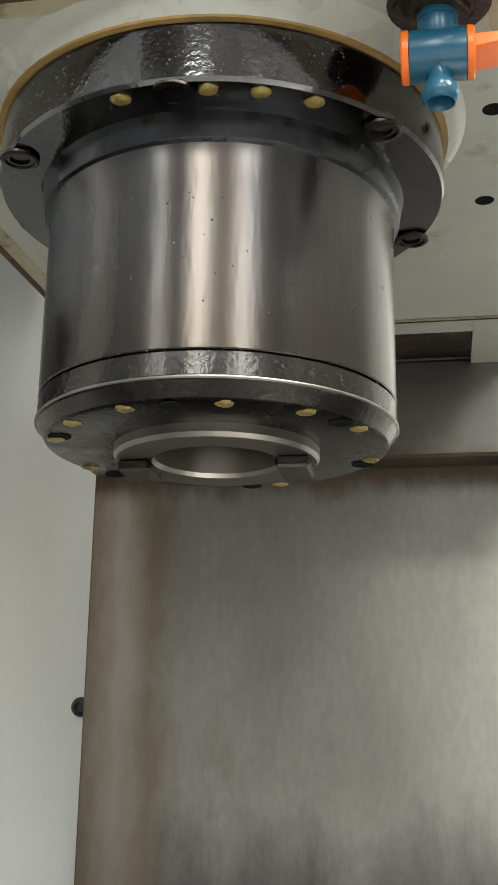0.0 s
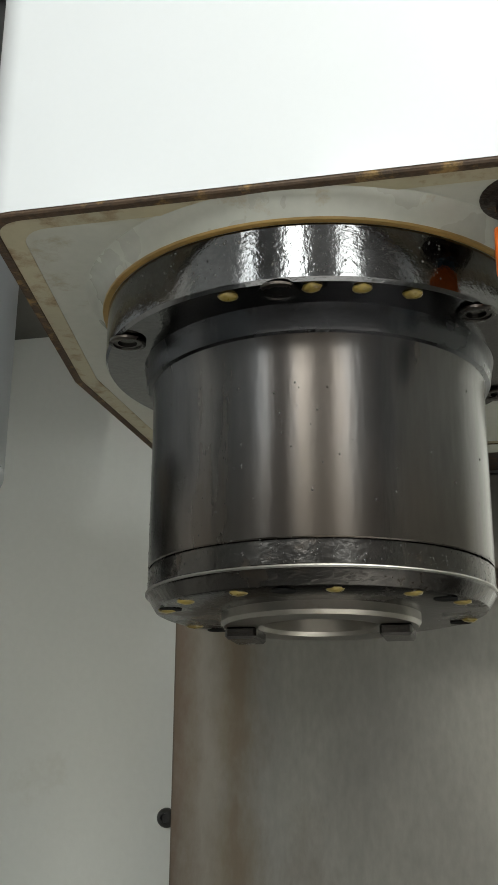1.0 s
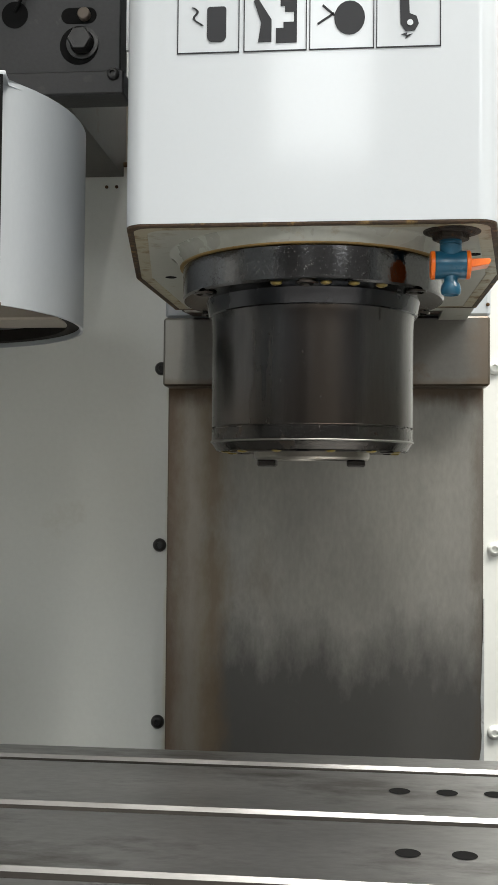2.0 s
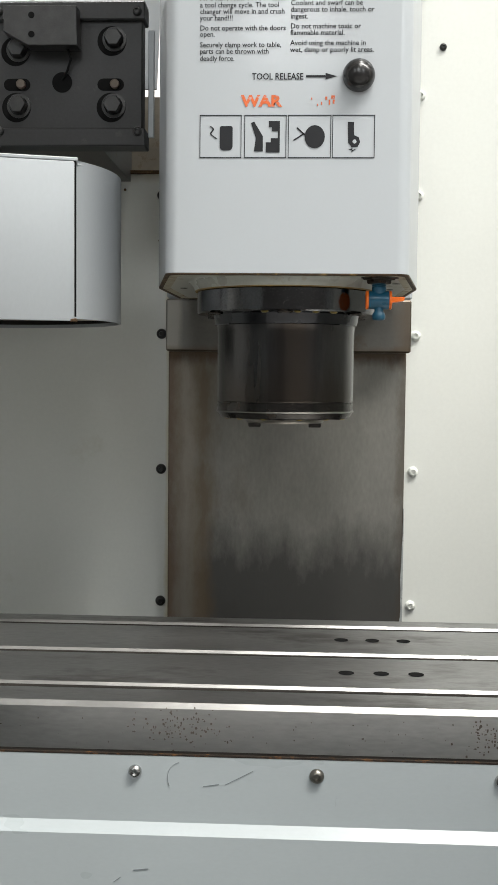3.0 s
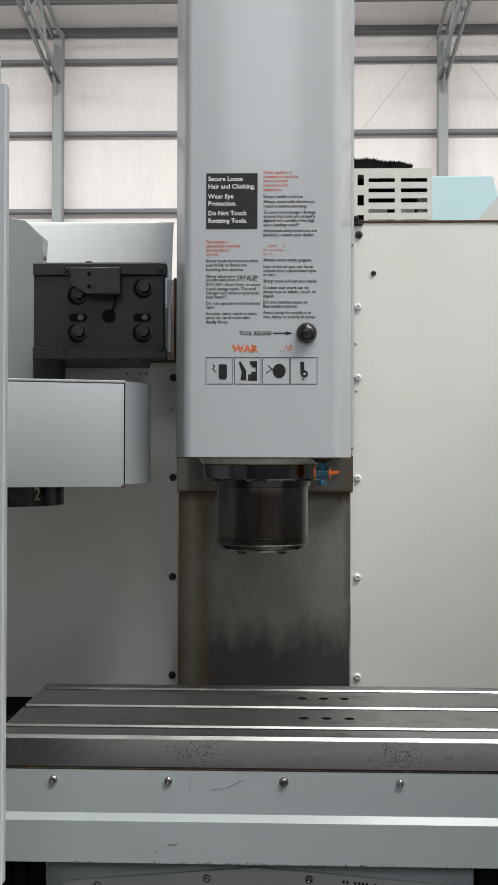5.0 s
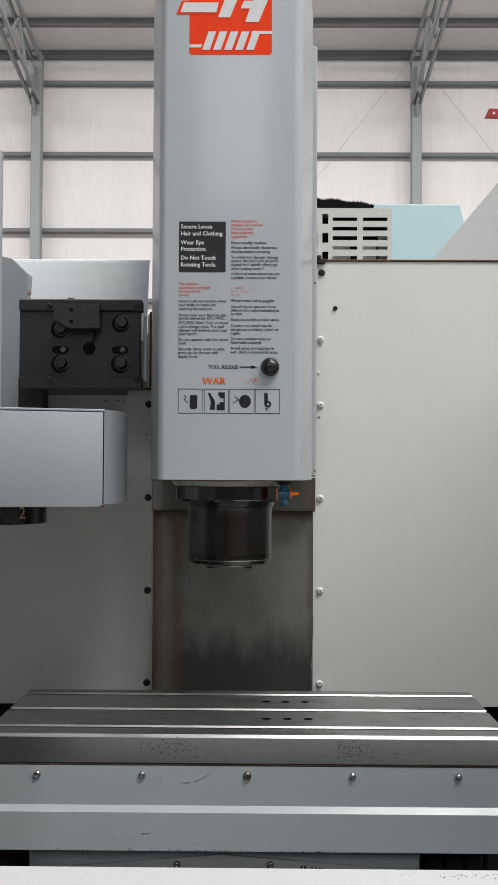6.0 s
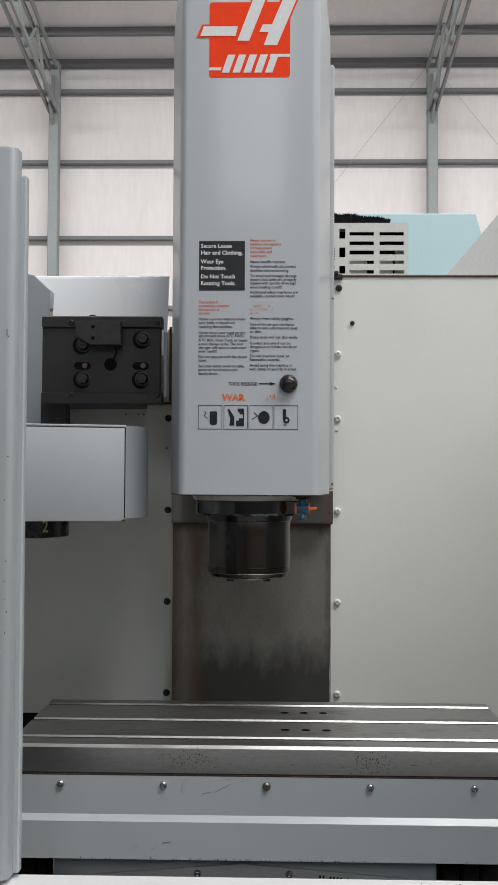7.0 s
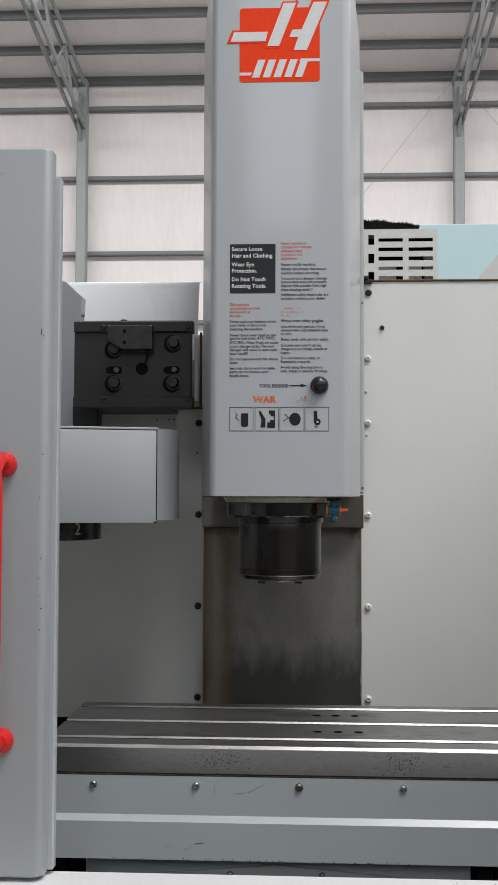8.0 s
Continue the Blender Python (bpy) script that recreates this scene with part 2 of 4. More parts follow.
M["sill_paint"] = material("sill_paint", (0.74, 0.75, 0.76), 0.4, vary=0.03, scale=5, grain=200, bump=0.03,
                           stain=(0.3, 0.29, 0.28), amount=0.07, stain_scale=24, stretch=(0.5, 2, 1), sharp=0.04)
M["apron_paint"] = material("apron_paint", (0.44, 0.48, 0.495), 0.3, vary=0.04, scale=6, grain=260, bump=0.03, fine=0.015,
                            stain=(0.22, 0.23, 0.23), amount=0.12, stain_scale=16, stretch=(0.6, 1, 1.6), sharp=0.06, coat=0.3)
M["scratch"] = material("scratch", (0.20, 0.22, 0.23), 0.5, vary=0.1, bump=0.0)
M["tan_metal"] = material("tan_metal", (0.34, 0.30, 0.25), 0.5, 0.2, vary=0.2, scale=14, bump=0.1, stain=(0.16, 0.09, 0.04), amount=0.3, stain_scale=20)
M["hall_panel"] = material("hall_panel", (0.80, 0.77, 0.76), 0.6, vary=0.07, scale=0.7, grain=6, bump=0.4, fine=0.03, stretch=(2.5, 1, 0.5))
M["hall_steel"] = material("hall_steel", (0.30, 0.325, 0.325), 0.6, vary=0.08, scale=1.5, grain=20, bump=0.05)
M["hall_girt"] = material("hall_girt", (0.175, 0.182, 0.19), 0.6, vary=0.08, scale=1.5, grain=20, bump=0.05)
# Near-black on the unseen south wall keeps the spindle's reflections dark.
M["dark_reflection"] = material("dark_reflection", (0.07, 0.07, 0.072), 0.7, vary=0.08, scale=0.8, grain=12, bump=0.1)
M["concrete"] = material("concrete", (0.30, 0.29, 0.28), 0.6, vary=0.12, scale=0.8, grain=30, bump=0.2)
M["vent_plastic"] = material("vent_plastic", (0.62, 0.63, 0.59), 0.5, vary=0.05, scale=14, bump=0.05, stain=(0.35, 0.32, 0.24), amount=0.12, stain_scale=25)
M["bristle"] = material("bristle", (0.018, 0.018, 0.018), 0.9, vary=0.3, scale=60, bump=0.3)
M["cyan_sheet"] = material("cyan_sheet", (0.56, 0.78, 0.82), 0.4, vary=0.05, scale=1.5, bump=0.02)
M["grey_sheet"] = material("grey_sheet", (0.55, 0.56, 0.55), 0.45, vary=0.05, scale=3, bump=0.03)
M["jib_red"] = material("jib_red", (0.35, 0.02, 0.02), 0.45, vary=0.1, scale=6, bump=0.05)


# ---- builders ----
ORIGIN = {}


def finish(bm, mat, name, smooth=False, angle=40):
    me = bpy.data.meshes.new(name)
    bmesh.ops.recalc_face_normals(bm, faces=bm.faces)
    if smooth:
        for f in bm.faces:
            f.smooth = True
        for e in bm.edges:
            if len(e.link_faces) == 2 and e.calc_face_angle(0) > radians(angle):
                e.smooth = False
    bm.to_mesh(me)
    bm.free()
    me.materials.append(mat)
    return me


def thing(name, at, label, category, group="", kind=""):
    ob = new(name)
    ob.empty_display_size = 0.05
    ob.location = at
    ORIGIN[ob] = Vector(at)
    return tagged(ob, label, category, group, kind)


def part(name, bm, mat, parent=None, label="", smooth=False, angle=40):
    """One mesh object built in world metres, laid under its thing or part."""
    o = ORIGIN.get(parent, Vector((0, 0, 0)))
    bmesh.ops.translate(bm, vec=-o, verts=bm.verts)
    ob = new(name, finish(bm, mat, name, smooth, angle))
    if parent:
        ob.parent = parent
        ORIGIN[ob] = o
    else:
        ORIGIN[ob] = Vector((0, 0, 0))
    if label:
        tagged(ob, label)
    return ob


def setting(name, bm, mat, label, category, smooth=False):
    return tagged(part(name, bm, mat, None, "", smooth), label, category, kind="structure")


def box(x0, x1, y0, y1, z0, z1, bevel=0.0, bm=None, seg=1):
    own = bmesh.new()
    bmesh.ops.create_cube(own, size=1)
    for v in own.verts:
        v.co = Vector(((x0 + x1) / 2 + v.co.x * (x1 - x0), (y0 + y1) / 2 + v.co.y * (y1 - y0), (z0 + z1) / 2 + v.co.z * (z1 - z0)))
    if bevel:
        bmesh.ops.bevel(own, geom=own.edges[:], offset=bevel, segments=seg, affect="EDGES", profile=0.5)
    return joined(bm, own)


def joined(bm, own):
    if bm is None:
        return own
    me = bpy.data.meshes.new("tmp")
    own.to_mesh(me)
    own.free()
    bm.from_mesh(me)
    bpy.data.meshes.remove(me)
    return bm


def prism(plan, z0, z1, bevel=0.0, bm=None, axis="z", seg=2):
    """A closed outline drawn out along an axis. For axis y the outline is (x, z)."""
    own = bmesh.new()
    lo, hi = [], []
    for a, b in plan:
        lo.append(own.verts.new((a, b, z0) if axis == "z" else (a, z0, b) if axis == "y" else (z0, a, b)))
        hi.append(own.verts.new((a, b, z1) if axis == "z" else (a, z1, b) if axis == "y" else (z1, a, b)))
    own.faces.new(lo)
    own.faces.new(hi)
    k = len(plan)
    for i in range(k):
        own.faces.new((lo[i], lo[(i + 1) % k], hi[(i + 1) % k], hi[i]))
    if bevel:
        rims = [e for e in own.edges if (e.verts[0] in lo) == (e.verts[1] in lo)]
        bmesh.ops.bevel(own, geom=rims, offset=bevel, segments=seg, affect="EDGES", profile=0.5)
    return joined(bm, own)


def lathe(profile, centre, seg=48, axis=(0, 0, 1), bm=None):
    """A turned solid: (radius, height) pairs about an axis through centre."""
    own = bmesh.new()
    q = Vector((0, 0, 1)).rotation_difference(Vector(axis))
    c = Vector(centre)
    rings = []
    for r, h in profile:
        if r < 1e-6:
            rings.append([own.verts.new(c + q @ Vector((0, 0, h)))])
        else:
            rings.append([own.verts.new(c + q @ Vector((r * math.cos(2 * math.pi * i / seg), r * math.sin(2 * math.pi * i / seg), h))) for i in range(seg)])
    for a, b in zip(rings, rings[1:]):
        for i in range(seg):
            j = (i + 1) % seg
            if len(a) == 1 and len(b) == 1:
                continue
            if len(a) == 1:
                own.faces.new((a[0], b[i], b[j]))
            elif len(b) == 1:
                own.faces.new((a[i], a[j], b[0]))
            else:
                own.faces.new((a[i], a[j], b[j], b[i]))
    return joined(bm, own)


def tube(points, r, seg=12, bm=None):
    own = bmesh.new()
    pts = [Vector(p) for p in points]
    rings, up = [], None
    for i, p in enumerate(pts):
        d = (pts[min(i + 1, len(pts) - 1)] - pts[max(i - 1, 0)]).normalized()
        if up is None:
            up = d.orthogonal().normalized()
        up = (up - d * up.dot(d)).normalized()
        side = d.cross(up)
        rings.append([own.verts.new(p + r * (math.cos(2 * math.pi * k / seg) * up + math.sin(2 * math.pi * k / seg) * side)) for k in range(seg)])
    for a, b in zip(rings, rings[1:]):
        for k in range(seg):
            own.faces.new((a[k], a[(k + 1) % seg], b[(k + 1) % seg], b[k]))
    own.faces.new(rings[0])
    own.faces.new(rings[-1])
    return joined(bm, own)


def rounded(points, radii, n=5):
    """An outline with its corners rounded."""
    out = []
    k = len(points)
    for i, p in enumerate(points):
        p = Vector(p)
        a, b = (Vector(points[i - 1]) - p).normalized(), (Vector(points[(i + 1) % k]) - p).normalized()
        r = radii[i]
        if r == 0:
            out.append(tuple(p))
            continue
        half = a.angle(b) / 2
        t = r / math.tan(half)
        c = p + (a + b).normalized() * (r / math.sin(half))
        s, e = p + a * t - c, p + b * t - c
        turn = s.angle_signed(e)
        for j in range(n + 1):
            ang = -turn * j / n
            out.append((c.x + s.x * math.cos(ang) - s.y * math.sin(ang), c.y + s.x * math.sin(ang) + s.y * math.cos(ang)))
    return out


def lettering(lines, size, width, bm=None, bold=0.0):
    """Flat letters facing -y as a bmesh. lines: (text, x, z of the middle); width: metres of the longest line."""
    own = bmesh.new()
    made = []
    for body, x, y, z in lines:
        cu = bpy.data.curves.new("letters", "FONT")
        cu.body, cu.size, cu.resolution_u, cu.fill_mode = body, size, 2, "FRONT"
        cu.offset = bold
        ob = bpy.data.objects.new("letters", cu)
        scene.collection.objects.link(ob)
        made.append((ob, cu, x, y, z))
    bpy.context.view_layer.update()
    dg = bpy.context.evaluated_depsgraph_get()
    most = max(ob.dimensions.x for ob, *_ in made)
    sx = width / most
    for ob, cu, x, y, z in made:
        me = bpy.data.meshes.new_from_object(ob.evaluated_get(dg))
        me.transform(Matrix(((sx, 0, 0, x), (0, 0, -1, y), (0, 1, 0, z - size * 0.32), (0, 0, 0, 1))))
        own.from_mesh(me)
        bpy.data.meshes.remove(me)
        bpy.data.objects.remove(ob)
        bpy.data.curves.remove(cu)
    return joined(bm, own)


def screw_mesh(name, r, h, mat, hexed=True):
    """A button head screw with a socket, facing -y, at the origin."""
    bm = lathe([(r, 0), (r * 0.98, h * 0.35), (r * 0.82, h * 0.75), (r * 0.55, h), (r * 0.45, h), (r * 0.42, h * 0.45), (0, h * 0.45)], (0, 0, 0), 18, (0, -1, 0))
    return finish(bm, mat, name, True, 50)


def hexbolt_mesh(name, r, h, mat):
    """A flanged round-cornered bolt head facing -y."""
    bm = lathe([(r * 1.32, 0), (r * 1.32, h * 0.14), (r * 1.02, h * 0.16)], (0, 0, 0), 28, (0, -1, 0))
    lathe([(r * 1.02, h * 0.1), (r, h * 0.86), (r * 0.9, h), (0, h)], (0, 0, 0), 6, (0, -1, 0), bm)
    return finish(bm, mat, name, True, 25)


def copies(name, me, parent, places, turn=None):
    for p in places:
        ob = new(name, me)
        if parent:
            ob.parent = parent
        ob.location = Vector(p) - ORIGIN.get(parent, Vector((0, 0, 0)))
        if turn:
            ob.rotation_euler = turn


# ---- the hall ----
HX0, HX1, HY0, HY1, EAVE, PITCH = -14.0, 13.0, -9.2, 17.5, 8.97, 0.14
RIDGE_Y = 2.6


def roof_z(y):
    return EAVE + PITCH * (HY1 - y if y > RIDGE_Y else HY1 - 2 * RIDGE_Y + y)


setting("floor", box(HX0, HX1, HY0, HY1, -0.2, 0), M["concrete"], "grey worn concrete floor of the workshop hall", "floor")
setting("wall_north", box(HX0, HX1, HY1 + 0.12, HY1 + 0.3, 0, EAVE + 0.4), M["hall_panel"], "white insulated metal wall of the hall", "wall")
setting("wall_west", box(HX0 - 0.2, HX0, HY0, HY1 + 0.3, 0, 12), M["hall_panel"], "white insulated side wall of the hall", "wall")
setting("wall_east", box(HX1, HX1 + 0.2, HY0, HY1 + 0.3, 0, 12), M["hall_panel"], "white insulated side wall of the hall", "wall")
openings = ((-5.2, -4.0), (-1.1, 0.5), (3.65, 5.55))
bm = bmesh.new()
for x0, x1 in zip((HX0, -4.0, 0.5, 5.55), (-5.2, -1.1, 3.65, HX1)):
    box(x0, x1, HY0 - 0.2, HY0, 0, 12, bm=bm)
for x0, x1 in openings:
    box(x0, x1, HY0 - 0.2, HY0, 7.25, 12, bm=bm)
    box(x0, x1, HY0 - 0.2, HY0, 0, 4.25, bm=bm)
setting("wall_south", bm, M["dark_reflection"], "unseen wall kept near-black for dark reflections, with three high bright windows", "wall")
bm = bmesh.new()
whole = ((HY0 - 0.2, RIDGE_Y), (RIDGE_Y, 10.2), (11.8, HY1 + 0.3))
# Gaps cut for the added roof lamps, which no view shows.
lit = ((HY0 - 0.2, -7.5), (1.1, RIDGE_Y), (RIDGE_Y, 10.2), (11.8, HY1 + 0.3))
for x0, x1, spans in ((HX0 - 0.2, 0.7, whole), (0.7, 2.1, lit), (2.1, 5.6, whole), (5.6, 6.8, lit), (6.8, HX1 + 0.2, whole)):
    for ya, yb in spans:
        za, zb = roof_z(ya), roof_z(yb)
        prism([(ya, za), (yb, zb), (yb, zb + 0.15), (ya, za + 0.15)], x0, x1, bm=bm, axis="x")
panels = len(bm.faces)
for y in [HY1 - 1.06 * k for k in range(1, 25)]:
    if not 10.1 < y < 11.9:
        for x0, x1 in ((HX0, 0.7), (2.1, 5.6), (6.8, HX1)) if -7.6 < y < 1.2 else ((HX0, HX1),):
            box(x0, x1, y - 0.05, y + 0.05, roof_z(y) - 0.13, roof_z(y) - 0.004, bm=bm)
bm.faces.ensure_lookup_table()
for f in bm.faces[panels:]:
    f.material_index = 1
ceiling = setting("ceiling", bm, M["hall_panel"], "white insulated hall roof with grey purlins and added light strips", "ceiling")
ceiling.data.materials.append(M["hall_girt"])

wall_girts = thing("wall_girts", (0, HY1, 0), "grey horizontal steel girts along the hall wall", "girts", kind="structure")
for z in (0.6, 1.9, 3.2, 4.45, 5.72, 7.11, 8.41):
    part("girt", box(HX0, HX1, HY1 - 0.02, HY1 + 0.12, z - 0.046, z + 0.027, 0.01), M["hall_girt"], wall_girts)
part("eave_beam", box(HX0, HX1, HY1 - 0.06, HY1 + 0.12, EAVE - 0.11, EAVE + 0.11, 0.01), M["hall_girt"], wall_girts)


def hall_frame(x):
    fr = thing("portal_frame", (x, HY1, 0), "light grey steel column with an open web rafter", "steel frame", "portal frames of the hall", "structure")
    part("column", box(x - 0.075, x + 0.1, HY1 - 0.26, HY1 - 0.03, 0, EAVE - 0.1, 0.012), M["hall_steel"], fr)
    bottom = lambda y: 7.89 + 0.146 * (HY1 - y)
    ends = (HY1 - 0.1, RIDGE_Y + 1.5)
    for nm, fz in (("bottom_chord", bottom), ("top_chord", lambda y: roof_z(y) - 0.3)):
        bm = bmesh.new()
        za, zb = fz(ends[0]), fz(ends[1])
        for dx in (-0.09, 0.05):
            prism([(ends[0], za), (ends[1], zb), (ends[1], zb + 0.09), (ends[0], za + 0.09)], x + dx, x + dx + 0.04, bm=bm, axis="x")
        part(nm, bm, M["hall_steel"], fr)
    ys = [ends[0] - 0.75 * k for k in range(19)]
    for i, (a, b) in enumerate(zip(ys, ys[1:])):
        p = (x, a, bottom(a) + 0.05) if i % 2 else (x, a, roof_z(a) - 0.28)
        q = (x, b, roof_z(b) - 0.28) if i % 2 else (x, b, bottom(b) + 0.05)
        part("web", tube([p, q], 0.03, 6), M["hall_steel"], fr)
    part("gusset", prism([(HY1 - 0.27, 7.7), (HY1 - 0.55, 7.95), (HY1 - 0.55, 8.5), (HY1 - 0.27, 8.6)], x - 0.02, x + 0.02, axis="x"), M["hall_steel"], fr)


for x in (-10.83, -4.03, 2.77, 9.57):
    hall_frame(x)
wall_brace = thing("wall_brace", (4, HY1, 0), "thin diagonal brace rods across the hall wall", "brace", kind="structure")
part("rod", tube([(2.77, HY1 - 0.04, 8.9), (-0.6, HY1 - 0.04, 4.6)], 0.0032, 6), M["hall_steel"], wall_brace)
part("rod", tube([(2.77, HY1 - 0.04, 8.9), (6.2, HY1 - 0.04, 4.6)], 0.0032, 6), M["hall_steel"], wall_brace)

# ---- machine enclosure ----
WY = 0.838
TOP = 1.866
machine_bed = thing("machine_bed", (0, 0.3, 0), "machine bed and chip pan, near-black for the shade under the table", "machine bed", kind="structure")
# Pan, rear cover and ledge are near-black to paint in the shade below.
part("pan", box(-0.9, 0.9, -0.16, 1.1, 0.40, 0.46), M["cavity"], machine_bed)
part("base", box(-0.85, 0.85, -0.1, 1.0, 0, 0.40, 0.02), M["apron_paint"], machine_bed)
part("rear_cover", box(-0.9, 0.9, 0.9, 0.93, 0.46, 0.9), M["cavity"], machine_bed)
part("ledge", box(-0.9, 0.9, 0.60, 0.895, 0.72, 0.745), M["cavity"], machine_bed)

bm = box(0.130, 0.92, WY, WY + 0.004, 0.80, TOP)
box(0.156, 0.92, WY + 0.004, WY + 0.03, TOP - 0.004, TOP, bm=bm)
wall_right = setting("wall_back_right", bm, M["white_paint"], "white painted sheet metal back wall of the machine", "wall")
part("rolled_edge", box(0.156, 0.92, WY - 0.004, WY + 0.006, TOP - 0.001, TOP + 0.004, 0.0015), M["rust"], wall_right, "rust-brown worn top edge")
bm = box(-0.92, -0.212, WY, WY + 0.004, 0.80, 1.556)
box(-0.92, -0.62, WY, WY + 0.004, 1.556, TOP, bm=bm)
box(-0.252, -0.236, WY + 0.002, WY + 0.02, 1.556, TOP - 0.13, bm=bm)
wall_left = setting("wall_back_left", bm, M["wall_paint"], "white painted sheet metal back wall with a tool changer opening", "wall")
part("upper_panel", prism([(0.7316, 1.66), (0.787, 1.851), (0.791, 1.8575), (0.796, 1.860), (0.815, 1.861), (0.815, 1.8585), (0.797, 1.8573), (0.7925, 1.850), (0.7371, 1.66)], -0.66, -0.244, axis="x"),
     M["panel_white"], wall_left, "bluish white bent upper panel")
part("opening_edge", box(-0.62, -0.238, WY - 0.003, WY + 0.008, 1.552, 1.558, 0.001), M["rust"], wall_left, "rusty lower edge of the opening")
part("opening_edge", box(-0.247, -0.241, WY - 0.003, WY + 0.004, 1.56, 1.742, 0.001), M["rust"], wall_left, "rusty side edge of the opening")
part("cavity", box(-0.62, -0.26, WY + 0.10, WY + 0.11, 1.50, 1.70), M["tan_metal"], wall_left, "dark recess behind the opening")
# Unseen; grey instead of white to lower the light bounced onto the back wall.
setting("wall_side_left", box(-0.924, -0.92, -0.2, 0.85, 0.46, TOP), M["grey_sheet"], "unseen side wall of the machine, pale grey to cut bounced light", "wall")
setting("wall_side_right", box(0.92, 0.924, -0.2, 0.85, 0.46, TOP), M["white_paint"], "white painted side wall of the machine", "wall")

steel_screw = screw_mesh("screw", 0.0068, 0.005, M["bright_steel"])
paint_screw = screw_mesh("screw_painted", 0.0085, 0.007, M["white_paint"])
dark_screw = screw_mesh("screw_dark", 0.0085, 0.007, M["oxide_bolt"])
copies("screw", paint_screw, wall_right, [(0.165, WY, z) for z in (1.676, 1.518, 1.294, 1.073, 0.852)])
copies("screw", dark_screw, wall_right, [(0.167, WY, 1.838)])
copies("screw", screw_mesh("screw_small", 0.0058, 0.006, M["oxide_bolt"]), wall_right, [(0.200, WY, 1.752)])
copies("screw", dark_screw, wall_left, [(-0.248, WY, z) for z in (1.518, 1.294, 1.072, 0.852)])

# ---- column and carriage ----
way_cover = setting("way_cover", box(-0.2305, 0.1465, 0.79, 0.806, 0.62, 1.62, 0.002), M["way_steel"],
                    "stained bare steel way cover on the machine column, with painted reflection and shade", "way cover")
rng = random.Random(12)
ragged_edge = [(0.1475 - (0.0012 + 0.0065 * (1 - k / 15)) * rng.uniform(0.45, 1.0), 0.80 + 0.0145 * k) for k in range(16)]
part("scraped_edge", prism([(0.1475, 0.80)] + ragged_edge + [(0.1475, 1.018)], 0.7894, 0.7910, axis="y"), M["scraped"], way_cover, "scraped bright right edge")
column = thing("machine_column", (-0.04, 1.0, 0), "painted cast machine column behind the spindle head", "machine column", kind="structure")
part("casting", box(-0.20, 0.12, 0.81, 1.15, 0.3, 2.3, 0.01), M["head_paint"], column)
carriage = thing("carriage", (-0.04, 0.77, 1.265), "head carriage with bare machined lower block", "machine carriage")
part("lower_block", box(-0.2305, 0.1495, 0.752, 0.788, 1.2645, 1.3455, 0.0025), M["block_steel"], carriage, "bare steel block with brown stains and a painted lit left end")
part("upper_body", box(-0.2305, 0.1515, 0.762, 0.80, 1.346, 2.362, 0.004), M["hood_paint"], carriage)
# Solid prism in dark brown fills the gap behind the head cover.
part("recess", prism([(0.679, 1.3415), (0.756, 1.348), (0.756, 1.42), (0.679, 1.42)], -0.196, 0.0905, axis="x"), M["rust_dark"], carriage, "dark brown fill in the recess behind the head cover")
part("corner", box(0.0907, 0.1225, 0.6555, 0.7615, 1.341, 2.2), M["under_paint"], carriage)
part("back_lip", box(-0.192, 0.0905, 0.6555, 0.6788, 1.3402, 1.346), M["under_paint"], carriage)
part("neck", box(-0.19, 0.0835, 0.64, 0.765, 1.42, 2.2), M["hood_paint"], carriage)

# ---- spindle head ----
HZ, HT, FY = 1.341, 2.42, 0.270
CX, CY = -0.0386, 0.391
head = thing("spindle_housing", (CX, 0.45, HZ), "tall light grey painted spindle head cover with printed warnings", "spindle head")
plan = rounded([(-0.1705, FY), (0.0965, FY), (0.1268, 0.470), (0.1235, 0.655), (-0.1995, 0.655), (-0.2045, 0.470)], [0.016, 0.016, 0.006, 0, 0, 0.006], 6)
bm = prism(plan, HZ, HT)
for v in bm.verts:
    if v.co.z > HT - 0.001:
        v.co.z = HT - 0.56 * (v.co.y - FY)
rims = [e for e in bm.edges if all(v.co.z > 2.0 for v in e.verts)]
bmesh.ops.bevel(bm, geom=rims, offset=0.005, segments=2, affect="EDGES")
cover = part("cover", bm, M["head_paint"], head, "", True, 25)
inner = rounded([(-0.1675, FY + 0.003), (0.0935, FY + 0.003), (0.1238, 0.470), (0.1205, 0.648), (-0.1965, 0.648), (-0.2015, 0.470)], [0.014, 0.014, 0.005, 0, 0, 0.005], 6)
underside = part("underside", prism(inner, HZ - 0.0012, HZ + 0.004), M["under_paint"], head, "off-white underside plate with rust stains")


def head_loop(grow, z, bm):
    """A loop of vertices along the lower edge of the head, drawn in by grow."""
    g = grow
    pts = rounded([(-0.1705 + g * 0.85, FY + g), (0.0965 - g * 0.85, FY + g), (0.1268 - g, 0.470), (0.1235 - g, 0.654 - g * 0.3), (-0.1995 + g, 0.654 - g * 0.3), (-0.2045 + g, 0.470)],
                  [0.016, 0.016, 0.006, 0, 0, 0.006], 6)
    return [bm.verts.new((x, y, z)) for x, y in pts]


def band(loops_wanted):
    bm = bmesh.new()
    loops = [head_loop(g, z, bm) for g, z in loops_wanted]
    for a, c in zip(loops, loops[1:]):
        for k in range(len(a)):
            j = (k + 1) % len(a)
            bm.faces.new((a[k], a[j], c[j], c[k]))
    return bm


part("rim", band([(0.0002, HZ + 0.0004), (0.0003, HZ - 0.0012), (0.0008, HZ - 0.0022), (0.0050, HZ - 0.0022), (0.0054, HZ - 0.0010)]), M["rim_rust"], head, "rusted lower rim")
